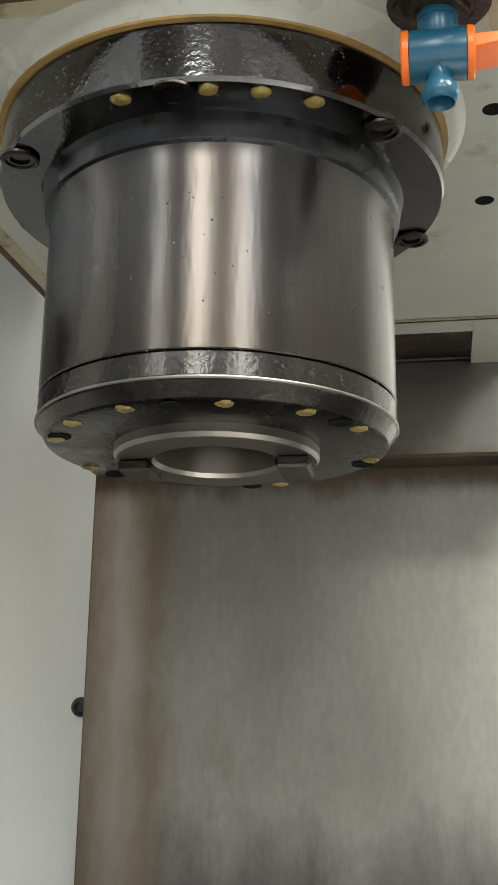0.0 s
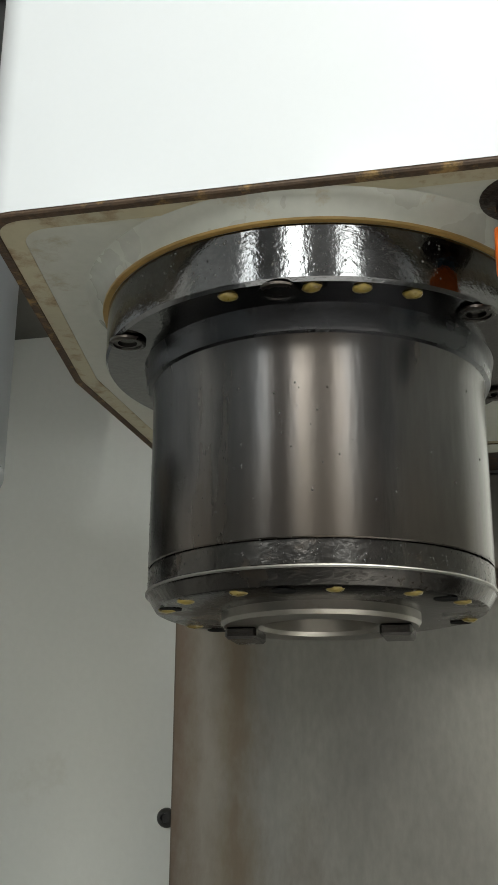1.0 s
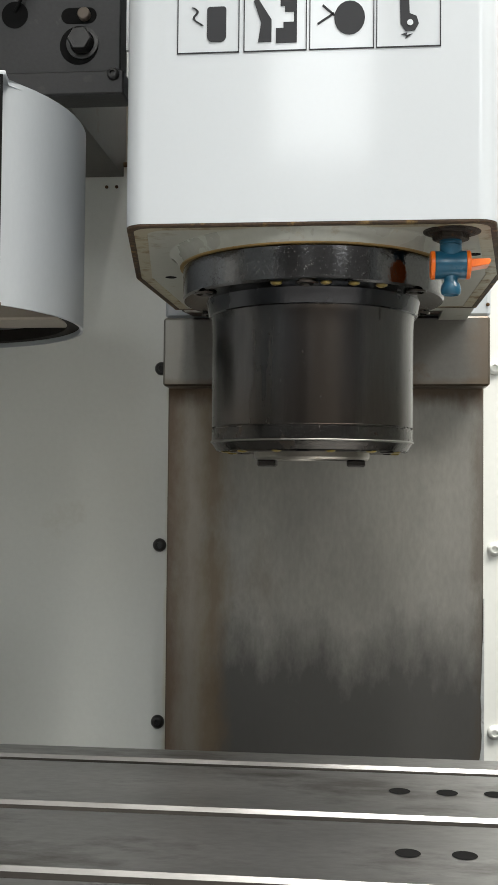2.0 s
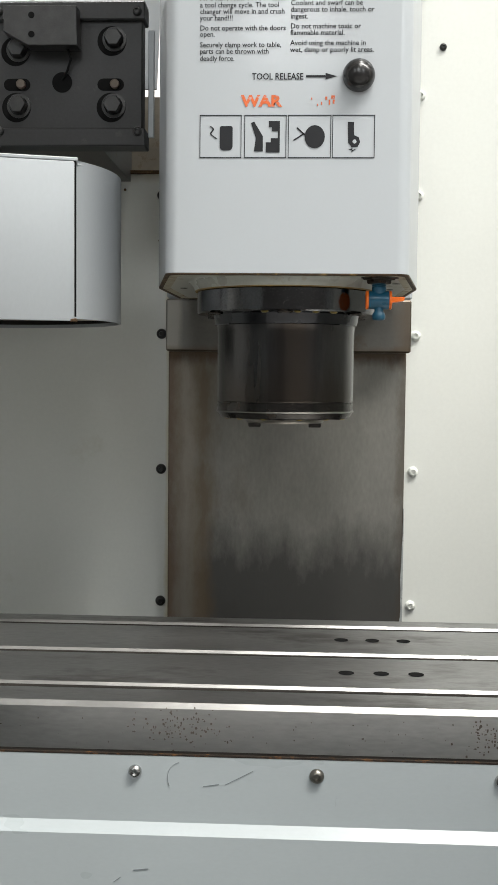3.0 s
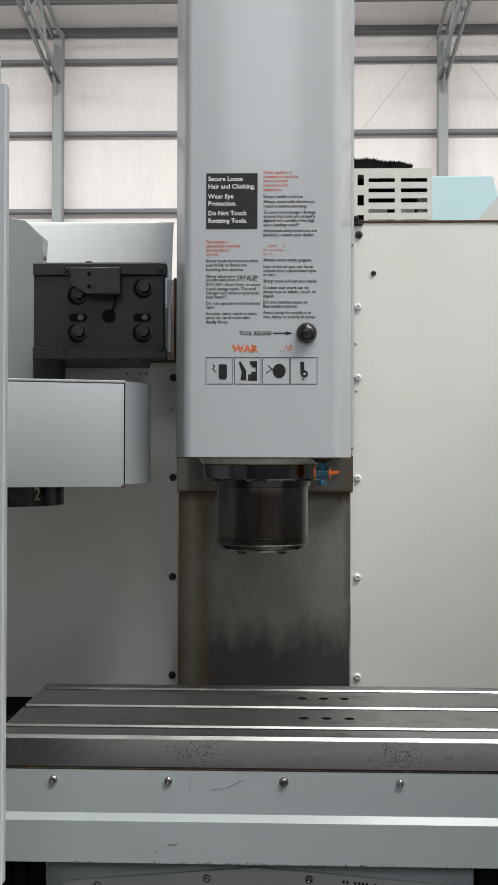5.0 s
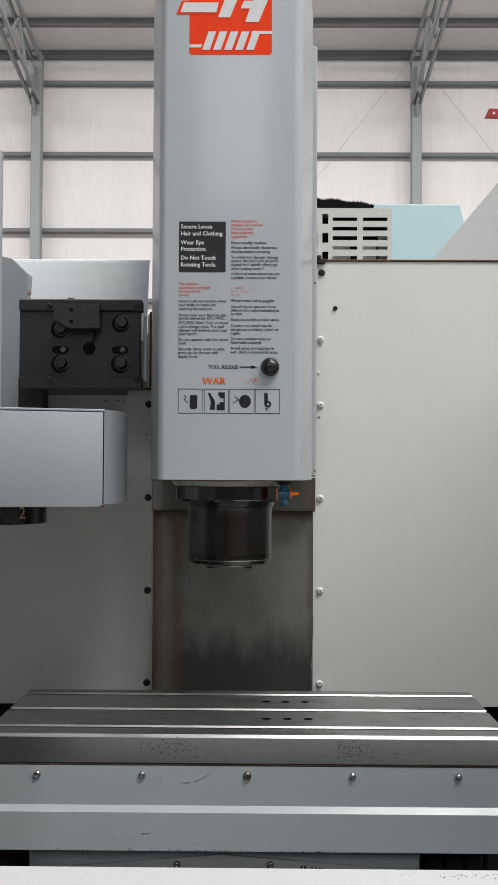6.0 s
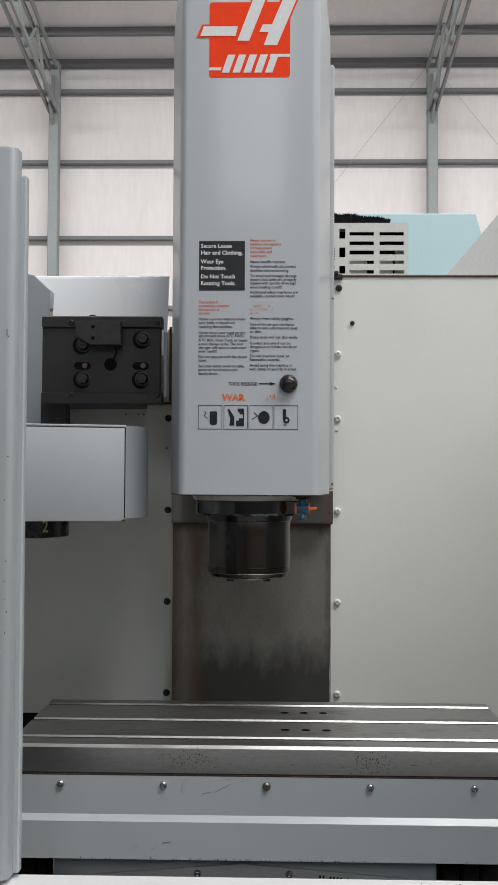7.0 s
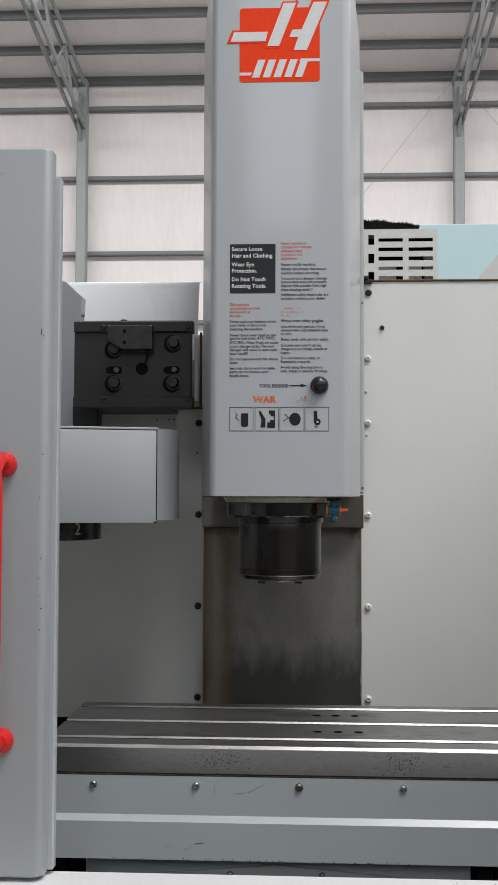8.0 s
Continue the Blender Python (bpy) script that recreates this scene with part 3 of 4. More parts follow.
part("stained_margin", band([(0.0030, HZ - 0.0016), (0.0150, HZ - 0.0016), (0.0152, HZ - 0.0010)]), M["margin_stain"], head, "rust-stained margin of the underside")
part("boss", lathe([(0.1198, 1.3402), (0.1172, 1.3390), (0.1146, 1.3368), (0.1126, 1.3340), (0.1112, 1.3310), (0.1100, 1.3288), (0.100, 1.3288)], (CX, CY, 0), 72), M["boss_paint"], head, "stained raised boss round the spindle", True)
part("rust_ring", lathe([(0.1106, 1.3304), (0.1100, 1.3283), (0.1072, 1.3281), (0.1072, 1.331)], (CX, CY, 0), 72), M["rust_yellow"], head, "rust-coloured seam round the flange")
# Black discs paint in the shade of screw holes that aren't cut.
for x, y in ((0.093, 0.385), (0.092, 0.476), (-0.172, 0.47)):
    part("screw_hole", lathe([(0.0055, 1.3399), (0.0048, 1.3395), (0.0044, 1.3397), (0, 1.3397)], (x, y, 0), 20), M["black"], head)

PX = 0.001086


def hx(px):
    return -0.134 + (px - 351) * PX


def hz(py):
    return 1.828 - (py - 427) * PX


DY = FY - 0.0006


def flat(x0, x1, z0, z1, bm=None, y=DY):
    return box(x0, x1, y, FY + 0.0002, z0, z1, bm=bm)


def print_block(name, rows, px, width, size, mat, label="", y=DY, bold=0.00008):
    part(name, lettering([(s, hx(px), y, hz(py)) for s, py in rows], size, width * PX, bold=bold), M[mat], head, label)


panel = part("notice_panel", flat(hx(351), hx(432), hz(515), hz(427)), M["print_grey"], head, "black printed notice panel")
print_block("notice_text", [("Secure Loose", 436), ("Hair and Clothing.", 448), ("Wear Eye", 463.7), ("Protection.", 475), ("Do Not Touch", 490.3), ("Rotating Tools.", 502.3)],
            353.9, 73.5, 0.0110, "print_white", "white bold lettering", DY - 0.0006, 0.00022)
print_block("warning_text", [("Never operate or", 425.7), ("maintain this machine", 432.4), ("without proper", 439.1), ("instruction and", 446), ("supervision.", 452.8)],
            441.3, 54.4, 0.0078, "print_red", "red printed lines")
print_block("warning_text", [("This machine is", 535.4), ("automatically controlled", 542), ("and may start at", 548.5), ("any time.", 555)],
            350.7, 54, 0.0078, "print_red", "red printed lines")
bm = bmesh.new()
for py, w in ((542, 36), (548, 42), (554.6, 16)):
    for k in range(int(w / 3.2)):
        if random.random() < 0.7:
            flat(hx(441.5 + k * 3.2), hx(443.5 + k * 3.2 + random.random()), hz(py + 1.4), hz(py - 1.0 - random.random()), bm)
part("worn_text", bm, M["print_faded"], head, "worn pale red lines of print")
print_block("warning_text", [("Never modify machine.", 464), ("Always electrically disconnect", 472), ("machine before servicing.", 479.3), ("To avoid tool changer damage", 489), ("ensure that tools are properly", 495.3),
                             ("aligned with spindle drive lugs", 501.8), ("when loading tools!!!", 509), ("Additional safety interlocks are", 518), ("available, contact your dealer.", 524.7)],
            441.3, 84.5, 0.0079, "print_black", "black printed lines")
print_block("warning_text", [("Never push any buttons when", 565.6), ("your body or ha" + "nds are", 572.2), ("touching the machine.", 579.2), ("Never place your hand on the", 590), ("spindle and press ATC FWD,", 595.6),
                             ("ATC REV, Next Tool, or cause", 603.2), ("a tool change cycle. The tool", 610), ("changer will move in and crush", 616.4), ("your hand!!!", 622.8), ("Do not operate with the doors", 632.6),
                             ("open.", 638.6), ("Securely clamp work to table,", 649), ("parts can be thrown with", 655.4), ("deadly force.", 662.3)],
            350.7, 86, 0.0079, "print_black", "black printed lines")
print_block("warning_text", [("Always wear safety goggles.", 564.3), ("Use of the air gun can force", 575), ("objects into unprotected eyes", 581.4), ("or skin.", 587.7), ("Sharp tools will cut skin easily.", 597.7),
                             ("Coolant and swarf can be", 608.3), ("dangerous to inhale, touch or", 614.7), ("ingest.", 621.3), ("Do not machine toxic or", 631), ("flammable material.", 637.4),
                             ("Avoid using the machine in", 647.4), ("wet, damp or poorly lit areas.", 654)],
            441.3, 85, 0.0079, "print_black", "black printed lines")
print_block("button_text", [("TOOL RELEASE", 680.3)], 403.3, 51.6, 0.0098, "print_black", "black capitals beside the button", bold=0.00015)
part("arrow", prism([(hx(457.5), hz(681)), (hx(477), hz(681)), (hx(477), hz(683.2)), (hx(488.3), hz(680)), (hx(477), hz(676.8)), (hx(477), hz(679)), (hx(457.5), hz(679))], DY, FY + 0.0002, axis="y"), M["print_black"], head)
print_block("worn_warning", [("WAR", 704.5)], 393.3, 42, 0.0165, "print_orange", "worn orange capitals", bold=0.0007)
bm = bmesh.new()
for px, py, w, h in ((477, 700, 2, 3), (480.5, 703, 1.5, 5), (483, 699, 3.5, 3), (484.5, 703, 2, 4), (473, 705, 1, 3), (469, 707, 1.2, 2), (463, 701, 1, 2)):
    flat(hx(px), hx(px + w), hz(py + h), hz(py), bm)
part("worn_flakes", bm, M["print_orange"], head, "last orange flakes of worn print")


def frame_box(a, b):
    bm = bmesh.new()
    for x0, x1, z0, z1 in ((a, b, 718, 718.7), (a, b, 759.8, 760.6), (a, a + 0.65, 718, 760.6), (b - 0.65, b, 718, 760.6)):
        flat(hx(x0), hx(x1), hz(z1), hz(z0), bm)
    return bm


def shape(points, bm=None):
    return prism([(hx(a), hz(b)) for a, b in points], DY, FY + 0.0002, axis="y", bm=bm)


def disc(px, py, r, bm=None, n=20, squash=1.0):
    return shape([(px + r * math.cos(2 * math.pi * k / n), py + r * squash * math.sin(2 * math.pi * k / n)) for k in range(n)], bm)


for a, b in ((351.3, 393.4), (396.3, 438.6), (440.3, 483.3), (484.6, 527)):
    part("symbol_frame", frame_box(a, b), M["print_black"], head, "thin black square outline")
wave = [(361 + 2.2 * math.sin(k * 0.75) + k * 0.45, 729 + k * 1.25) for k in range(11)]
bm = bmesh.new()
for (a, b), (c, d) in zip(wave, wave[1:]):
    shape([(a, b), (a + 1.6, b), (c + 1.6, d), (c, d)], bm)
shape(rounded([(371.5, 729), (371.5, 753), (384.5, 753), (384.5, 729)], [2, 4, 4, 2]), bm)
part("symbol", bm, M["print_black"], head, "dark printed block with a wavy line")
bm = shape([(421, 724), (432, 724), (432, 755), (418, 755), (418, 745), (423, 745), (423, 741), (430, 741), (430, 734), (424, 734), (424, 730), (421, 730)])
shape([(403, 726), (406, 724.5), (415, 739), (415, 754), (406, 754), (408, 741)], bm)
part("symbol", bm, M["print_black"], head, "dark printed blocks with slanted bars")
bm = disc(467, 739.5, 10.2, squash=1.12)
shape([(445.5, 742.5), (456.5, 735.5), (457, 736.6), (446, 743.8)], bm)
shape([(449.5, 730), (457.8, 737.4), (456.8, 738.4), (448.7, 731.2)], bm)
part("symbol", bm, M["print_black"], head, "dark printed lump with thin crossing lines")
bm = shape([(500, 725), (506, 725), (506.5, 738), (511, 740), (512.5, 745), (510, 749.5), (504, 750), (500.5, 745)])
shape([(501, 752), (505, 750.8), (504.4, 752.6), (508.5, 751.6), (503.5, 755), (504.4, 753)], bm)
part("symbol", bm, M["print_black"], head, "dark printed bar with a round end")
for dx in ((506.8),):
    part("symbol_dot", prism([(hx(dx + 2 * math.cos(k * 0.4)), hz(744.3 + 2 * math.sin(k * 0.4))) for k in range(15)], DY - 0.0005, FY, axis="y"), M["head_paint"], head)

# the maker's mark as plain shapes
LX = lambda px: -0.117 + (px - 424) * 0.0011
LZ = lambda py: 2.2935 - (py - 13) * 0.001132


def mark(points, bm=None, y=DY):
    return prism([(LX(a), LZ(b)) for a, b in points], y, FY + 0.0002, axis="y", bm=bm)


part("logo_panel", mark(rounded([(424, 143), (566, 143), (566, 13), (424, 13)], [5, 5, 5, 5])), M["logo_red"], head, "orange-red square maker's mark")
bm = mark([(401, 74.5), (411, 51.5), (478, 51.5), (478, 56), (470, 74.5)], y=DY - 0.0004)
mark([(500, 2), (529, 2), (497, 84), (469, 84)], bm, DY - 0.0004)
mark([(552, 0), (584, 0), (545, 91), (516, 91), (524, 68), (508, 68), (517, 49), (531, 49)], bm, DY - 0.0004)
part("logo_outline", bm, M["logo_red"], head, "orange-red border of slanted bars")
for points in ([(408, 71.5), (414, 55), (474, 55), (470, 71.5)], [(502, 5), (524, 5), (494, 80), (473, 80)],
               [(555, 4), (579, 4), (543, 88), (520, 88), (528, 65), (512, 65), (518, 52), (534, 52)]):
    part("logo_bar", mark(points, y=DY - 0.0010), M["print_white"], head, "white slanted bar of the mark")
bm = mark([(424, 126), (446, 126), (444, 131), (424, 131)], y=DY - 0.0005)
mark([(532, 103), (566, 103), (566, 108), (530, 108)], bm, DY - 0.0005)
for k in range(5):
    a = 448 + k * 19
    mark([(a + 9, 104), (a + 22, 104), (a + 11, 135), (a - 2, 135)], bm, DY - 0.0008)
part("logo_strip", bm, M["print_white"], head, "row of white slanted bars")

button = part("tool_release_button", lathe([(0.0172, 0), (0.0176, 0.004), (0.0165, 0.0095), (0.0135, 0.0145), (0.0085, 0.018), (0.004, 0.0193), (0, 0.0195)], (hx(510), FY, hz(680)), 40, (0, -1, 0)),
              M["black_plastic"], head, "black domed push button", True, 60)

# ---- spindle ----
spindle = thing("spindle", (CX, CY, 1.33), "dark oily steel spindle nose bolted under the head", "spindle")
flange = part("flange", lathe([(0.05, 1.3295), (0.1045, 1.3295), (0.1068, 1.3282), (0.1075, 1.327), (0.1075, 1.3030), (0.1063, 1.3012), (0.090, 1.3005), (0.086, 1.3000)], (CX, CY, 0), 128), M["flange_steel"], spindle, "dark wet steel flange", True, 30)
part("neck_ring", lathe([(0.0882, 1.3010), (0.0872, 1.2970), (0.0862, 1.2900), (0.0856, 1.2885), (0.082, 1.2870)], (CX, CY, 0), 128), M["neck_steel"], spindle, "dark shoulder ring", True, 30)
part("barrel", lathe([(0.0840, 1.289), (0.0833, 1.2850), (0.0829, 1.2800), (0.0827, 1.2700), (0.0827, 1.1980), (0.0823, 1.1974)], (CX, CY, 0), 128), M["spindle_steel"], spindle, "brushed dark steel barrel with oil streaks", True, 30)
part("cap_ring", lathe([(0.0812, 1.1980), (0.0812, 1.1964), (0.0826, 1.1960), (0.0827, 1.1868), (0.0834, 1.1860), (0.0834, 1.1850), (0.0824, 1.1844), (0.0788, 1.1785), (0.0765, 1.1775), (0.047, 1.1775), (0.047, 1.181)], (CX, CY, 0), 128),
     M["dark_steel"], spindle, "dark stained end cap", True, 25)
# Thin ring of lighter steel paints in the edge's highlight.
part("edge_glint", lathe([(0.0833, 1.1863), (0.0837, 1.1858), (0.0837, 1.1853), (0.0833, 1.1849)], (CX, CY, 0), 128), M["block_steel"], spindle, "lighter ring painted as the highlight on the end cap's edge", True, 60)
part("nose", lathe([(0.0475, 1.180), (0.0475, 1.1735), (0.0462, 1.1715), (0.0300, 1.1715), (0.0285, 1.1735), (0.0235, 1.215), (0.0, 1.215)], (CX, CY, 0), 96), M["nose_steel"], spindle, "bright taper nose", True, 25)
for s in (-1, 1):
    part("drive_lug", box(CX + s * 0.0365 - 0.0075, CX + s * 0.0365 + 0.0075, CY - 0.012, CY + 0.012, 1.1660, 1.1718, 0.0012), M["dark_steel"], spindle, "square steel drive lug")
sock = lathe([(0.0088, 0.0000), (0.0088, 0.0012), (0.0078, 0.0015), (0.0068, 0.0015), (0.0066, 0.0008), (0.0046, 0.0008), (0.0044, -0.0004), (0, -0.0004)], (0, 0, 0), 24, (0, 0, -1))
sock_me = finish(sock, M["dark_steel"], "flange_bolt", True, 40)
copies("flange_bolt", sock_me, spindle, [(CX + 0.1015 * math.sin(radians(a)), CY - 0.1015 * math.cos(radians(a)), 1.3004) for a in (0, 53, -53, 117, -117, 180)])
# Flat black disc, painted as a shaded hole in the cap.
hole = finish(lathe([(0.0052, 0), (0.0052, 0.0006), (0.0042, 0.0005), (0, 0.0003)], (0, 0, 0), 20, (0, 0, -1)), M["black"], "cap_hole")
copies("cap_hole", hole, spindle, [(CX + 0.0725 * math.sin(radians(a)), CY - 0.0725 * math.cos(radians(a)), 1.1776) for a in (-3, 57, -63, 117, -123, 177)])


def plug(a, r, z, k):
    """A dab of yellow sealant."""
    bm = bmesh.new()
    bmesh.ops.create_icosphere(bm, subdivisions=2, radius=1)
    c = Vector((CX + r * math.sin(radians(a)), CY - r * math.cos(radians(a)), z))
    for v in bm.verts:
        w = 1 + 0.22 * noise.noise(v.co * 1.7 + Vector((a, 0, 0)))
        v.co = c + Vector((v.co.x * 0.0044 * w, v.co.y * 0.0040 * w, v.co.z * 0.0016 * w))
    part("sealant_plug", bm, M["yellow_plug"], spindle, "yellow sealant dab" if k else "", True, 80)


for a in (-13, 8, 20, 33, 150, -150):
    plug(a, 0.1015, 1.3006, True)
for a in (-67, -45, -19, 14, 41, 67, 110, -110, 165):
    plug(a, 0.0735, 1.1778, True)

def droplets(name, count, r, z0, z1, a0, a1, seed, big):
    """Small drops of coolant clinging to a vertical round face."""
    rng = random.Random(seed)
    bm = bmesh.new()
    for _ in range(count):
        a, z = radians(rng.uniform(a0, a1)), rng.uniform(z0, z1)
        s = big * (0.35 + 0.65 * rng.random() ** 3)
        n = Vector((math.sin(a), -math.cos(a), 0))
        side = Vector((math.cos(a), math.sin(a), 0))
        c = Vector((CX, CY, z)) + n * r
        top = bm.verts.new(c + n * s * 0.55 - Vector((0, 0, s * 0.2)))
        mid = [bm.verts.new(c + n * s * 0.4 + (side * math.cos(k * 1.0472) + Vector((0, 0, 1.3)) * math.sin(k * 1.0472)) * s * 0.62) for k in range(6)]
        low = [bm.verts.new(c + (side * math.cos(k * 1.0472) + Vector((0, 0, 1.3)) * math.sin(k * 1.0472)) * s) for k in range(6)]
        for k in range(6):
            j = (k + 1) % 6
            bm.faces.new((mid[k], mid[j], top))
            bm.faces.new((low[k], low[j], mid[j], mid[k]))
    return tagged(part(name, bm, M["droplet"], spindle, "tiny clear coolant droplets", True, 80), kind="stuff")


droplets("coolant_spray", 60, 0.0827, 1.2, 1.285, -75, 75, 3, 0.00055)
droplets("coolant_spray", 300, 0.0827, 1.198, 1.245, -85, -30, 5, 0.00042)
droplets("coolant_spray", 320, 0.1075, 1.304, 1.326, -50, 40, 7, 0.0006)
droplets("coolant_spray", 320, 0.0827, 1.187, 1.1985, -80, 80, 9, 0.0004)
droplets("coolant_spray", 60, 0.0827, 1.21, 1.285, -25, 25, 11, 0.0005)
droplets("coolant_spray", 26, 0.1070, 1.3028, 1.3050, -18, 40, 13, 0.0011)

# ---- coolant valve ----
VX, VY, VZ = 0.067, 0.302, 1.3145
valve = thing("coolant_valve", (VX, VY, 1.343), "blue plastic coolant valve with orange lever under the head", "valve")
part("recess_ring", lathe([(0.0215, 1.3402), (0.0212, 1.3390), (0.016, 1.3388), (0.014, 1.3395)], (VX + 0.001, VY + 0.001, 0), 32), M["rust_dark"], valve, "rust-eaten hole edge")
part("nut", lathe([(0.0185, 1.3425), (0.0185, 1.3385), (0.0175, 1.3370), (0.009, 1.3370)], (VX, VY, 0), 6), M["rust_dark"], valve, "dark rusty hexagon nut")
part("lock_nut", lathe([(0.0135, 1.3372), (0.0135, 1.3335), (0.0125, 1.3325), (0.007, 1.3325)], (VX, VY, 0), 6), M["rust_dark"], valve, "rusty lock nut")
part("stem", lathe([(0.0082, 1.334), (0.0082, 1.3318), (0.0076, 1.3315), (0.0082, 1.3310), (0.0082, 1.3298), (0.0076, 1.3295), (0.0082, 1.329), (0.0082, 1.322), (0.0072, 1.320)], (VX, VY, 0), 28), M["blue_plastic"], valve, "", True, 35)
part("valve_body", lathe([(0, -0.0115), (0.0102, -0.0115), (0.0104, -0.011), (0.0104, 0.0105), (0.0102, 0.011), (0, 0.011)], (VX, VY, VZ), 36, (1, 0, 0)), M["blue_plastic"], valve, "", True, 35)
part("end_cap", lathe([(0, -0.0150), (0.0098, -0.0150), (0.0106, -0.0142), (0.0106, -0.0118), (0, -0.0118)], (VX, VY, VZ), 36, (1, 0, 0)), M["orange_plastic"], valve, "orange end cap", True, 35)
lever = part("lever", lathe([(0, 0.0112), (0.0106, 0.0112), (0.0106, 0.0135), (0.0098, 0.0142), (0, 0.0142)], (VX, VY, VZ), 36, (1, 0, 0)), M["orange_plastic"], valve, "orange lever", True, 35)
part("lever_blade", prism(rounded([(VX + 0.013, VZ - 0.0035), (VX + 0.0275, VZ - 0.0010), (VX + 0.0285, VZ + 0.0032), (VX + 0.013, VZ + 0.0032)], [0, 0.0012, 0.0012, 0]), VY - 0.0085, VY + 0.0085, 0.0008, axis="y"), M["orange_plastic"], lever)
part("nozzle", lathe([(0.0050, -0.008), (0.0050, -0.0125), (0.0068, -0.0150), (0.0076, -0.0185), (0.0070, -0.0215), (0.0058, -0.0225), (0.0050, -0.0218), (0.0046, -0.014), (0, -0.014)], (VX, VY - 0.001, VZ), 32), M["blue_plastic"], valve, "blue ball nozzle", True, 50)

# ---- tool changer ----
AY = 0.528
changer = thing("tool_changer_plate", (-0.36, AY, 1.532), "black oxide tool changer plate with large bolts", "tool changer")
part("plate", box(-0.493, -0.236, AY + 0.004, AY + 0.03, 1.545, 1.708, 0.0015), M["oxide_plate"], changer)
part("top_bar", box(-0.493, -0.232, AY - 0.004, AY + 0.035, 1.697, 1.7195, 0.0015), M["oxide_plate"], changer, "black top rail with bright edge")
part("top_edge", box(-0.493, -0.232, AY - 0.0035, AY + 0.034, 1.7185, 1.7215, 0.0008), M["bright_steel"], changer, "bright machined edge")
part("bottom_bar", box(-0.493, -0.231, AY - 0.004, AY + 0.035, 1.532, 1.5555, 0.0015), M["oxide_plate"], changer)
part("backing", box(-0.493, -0.30, AY + 0.03, AY + 0.32, 1.54, 1.71), M["recess_metal"], changer)
part("bracket", prism([(-0.414, 1.707), (-0.318, 1.707), (-0.317, 1.656), (-0.382, 1.656), (-0.414, 1.674)], AY - 0.03, AY - 0.003, 0.001, axis="y"), M["oxide_bolt"], changer, "dark grey block with two holes")
# The plate's holes, bolt recesses and slots are flat black, painted as shade.
part("bracket_hole", lathe([(0.0042, 0), (0.0042, 0.0006), (0, 0.0004)], (-0.377, AY - 0.03, 1.6945), 18, (0, -1, 0)), M["black"], changer)
part("bracket_hole", lathe([(0.0042, 0), (0.0042, 0.0006), (0, 0.0004)], (-0.377, AY - 0.03, 1.670), 18, (0, -1, 0)), M["black"], changer)
part("centre_hole", lathe([(0.0135, 0), (0.0135, 0.0006), (0, 0.0004)], (-0.344, AY + 0.004, 1.617), 28, (0, -1, 0)), M["black"], changer)
part("wire", tube([(-0.333, AY - 0.012, 1.656), (-0.330, AY - 0.006, 1.645), (-0.336, AY - 0.002, 1.630), (-0.344, AY + 0.003, 1.620)], 0.0016, 8), M["black"], changer)
big_bolt = hexbolt_mesh("hex_bolt", 0.0122, 0.015, M["oxide_bolt"])
copies("hex_bolt", big_bolt, changer, [(-0.2735, AY + 0.004, 1.673), (-0.2745, AY + 0.004, 1.586), (-0.4025, AY + 0.004, 1.586), (-0.403, AY + 0.004, 1.660)])
for x, z in ((-0.276, 1.671), (-0.277, 1.584), (-0.405, 1.584), (-0.406, 1.658)):
    part("bolt_recess", lathe([(0.0195, 0), (0.0195, 0.0005), (0, 0.0003)], (x - 0.001, AY + 0.004, z), 28, (0, -1, 0)), M["black"], changer)
for x in (-0.402, -0.2755):
    part("slot", prism([(x - 0.013 + 0.008 * math.cos(a), 1.614 + 0.008 * math.sin(a)) for a in [math.pi / 2 + k * math.pi / 8 for k in range(9)]] + [(x + 0.007 + 0.008 * math.cos(a), 1.614 + 0.008 * math.sin(a)) for a in [-math.pi / 2 + k * math.pi / 8 for k in range(9)]], AY + 0.0034, AY + 0.0042, axis="y"), M["black"], changer)
    part("slot_pin", lathe([(0.0062, 0), (0.0062, 0.006), (0.0052, 0.007), (0, 0.007)], (x + 0.003, AY + 0.004, 1.614), 20, (0, -1, 0)), M["pit"], changer, "brownish steel pin")
small_bolt = screw_mesh("rail_screw", 0.0062, 0.005, M["oxide_bolt"])
copies("rail_screw", small_bolt, changer, [(-0.428, AY - 0.004, 1.707), (-0.242, AY - 0.004, 1.707), (-0.427, AY - 0.004, 1.551), (-0.241, AY - 0.004, 1.551)])
part("top_bolt", lathe([(0.008, 1.7215), (0.008, 1.7245), (0.0062, 1.7265), (0, 1.7270)], (-0.386, AY + 0.016, 0), 20), M["oxide_bolt"], changer, "", True, 40)
part("side_strip", box(-0.2305, -0.2225, AY + 0.02, AY + 0.026, 1.548, 1.690, 0.001), M["hood_paint"], changer, "pale strip along the plate edge")
part("post", box(-0.51, -0.452, 0.60, 0.645, 1.455, 1.545, 0.002), M["oxide_plate"], changer, "black post down to the hood")

housing = thing("changer_housing", (-0.62, 0.74, 1.2), "blue-grey painted tool changer housing with a cut corner", "machine housing")
part("shell", prism([(-0.80, 1.30), (-0.519, 1.30), (-0.519, 1.813), (-0.556, 1.848), (-0.80, 1.90)], 0.723, 0.83, 0.002, axis="y"), M["door_paint"], housing)
copies("screw", finish(lathe([(0.006, 0), (0.006, 0.004), (0.004, 0.006), (0, 0.006)], (0, 0, 0), 16, (1, 0, 0)), M["tan_metal"], "edge_screw"), housing, [(-0.519, 0.735, 1.77), (-0.519, 0.735, 1.752)])

HC = (-0.4295, 0.436)
HR = 0.179
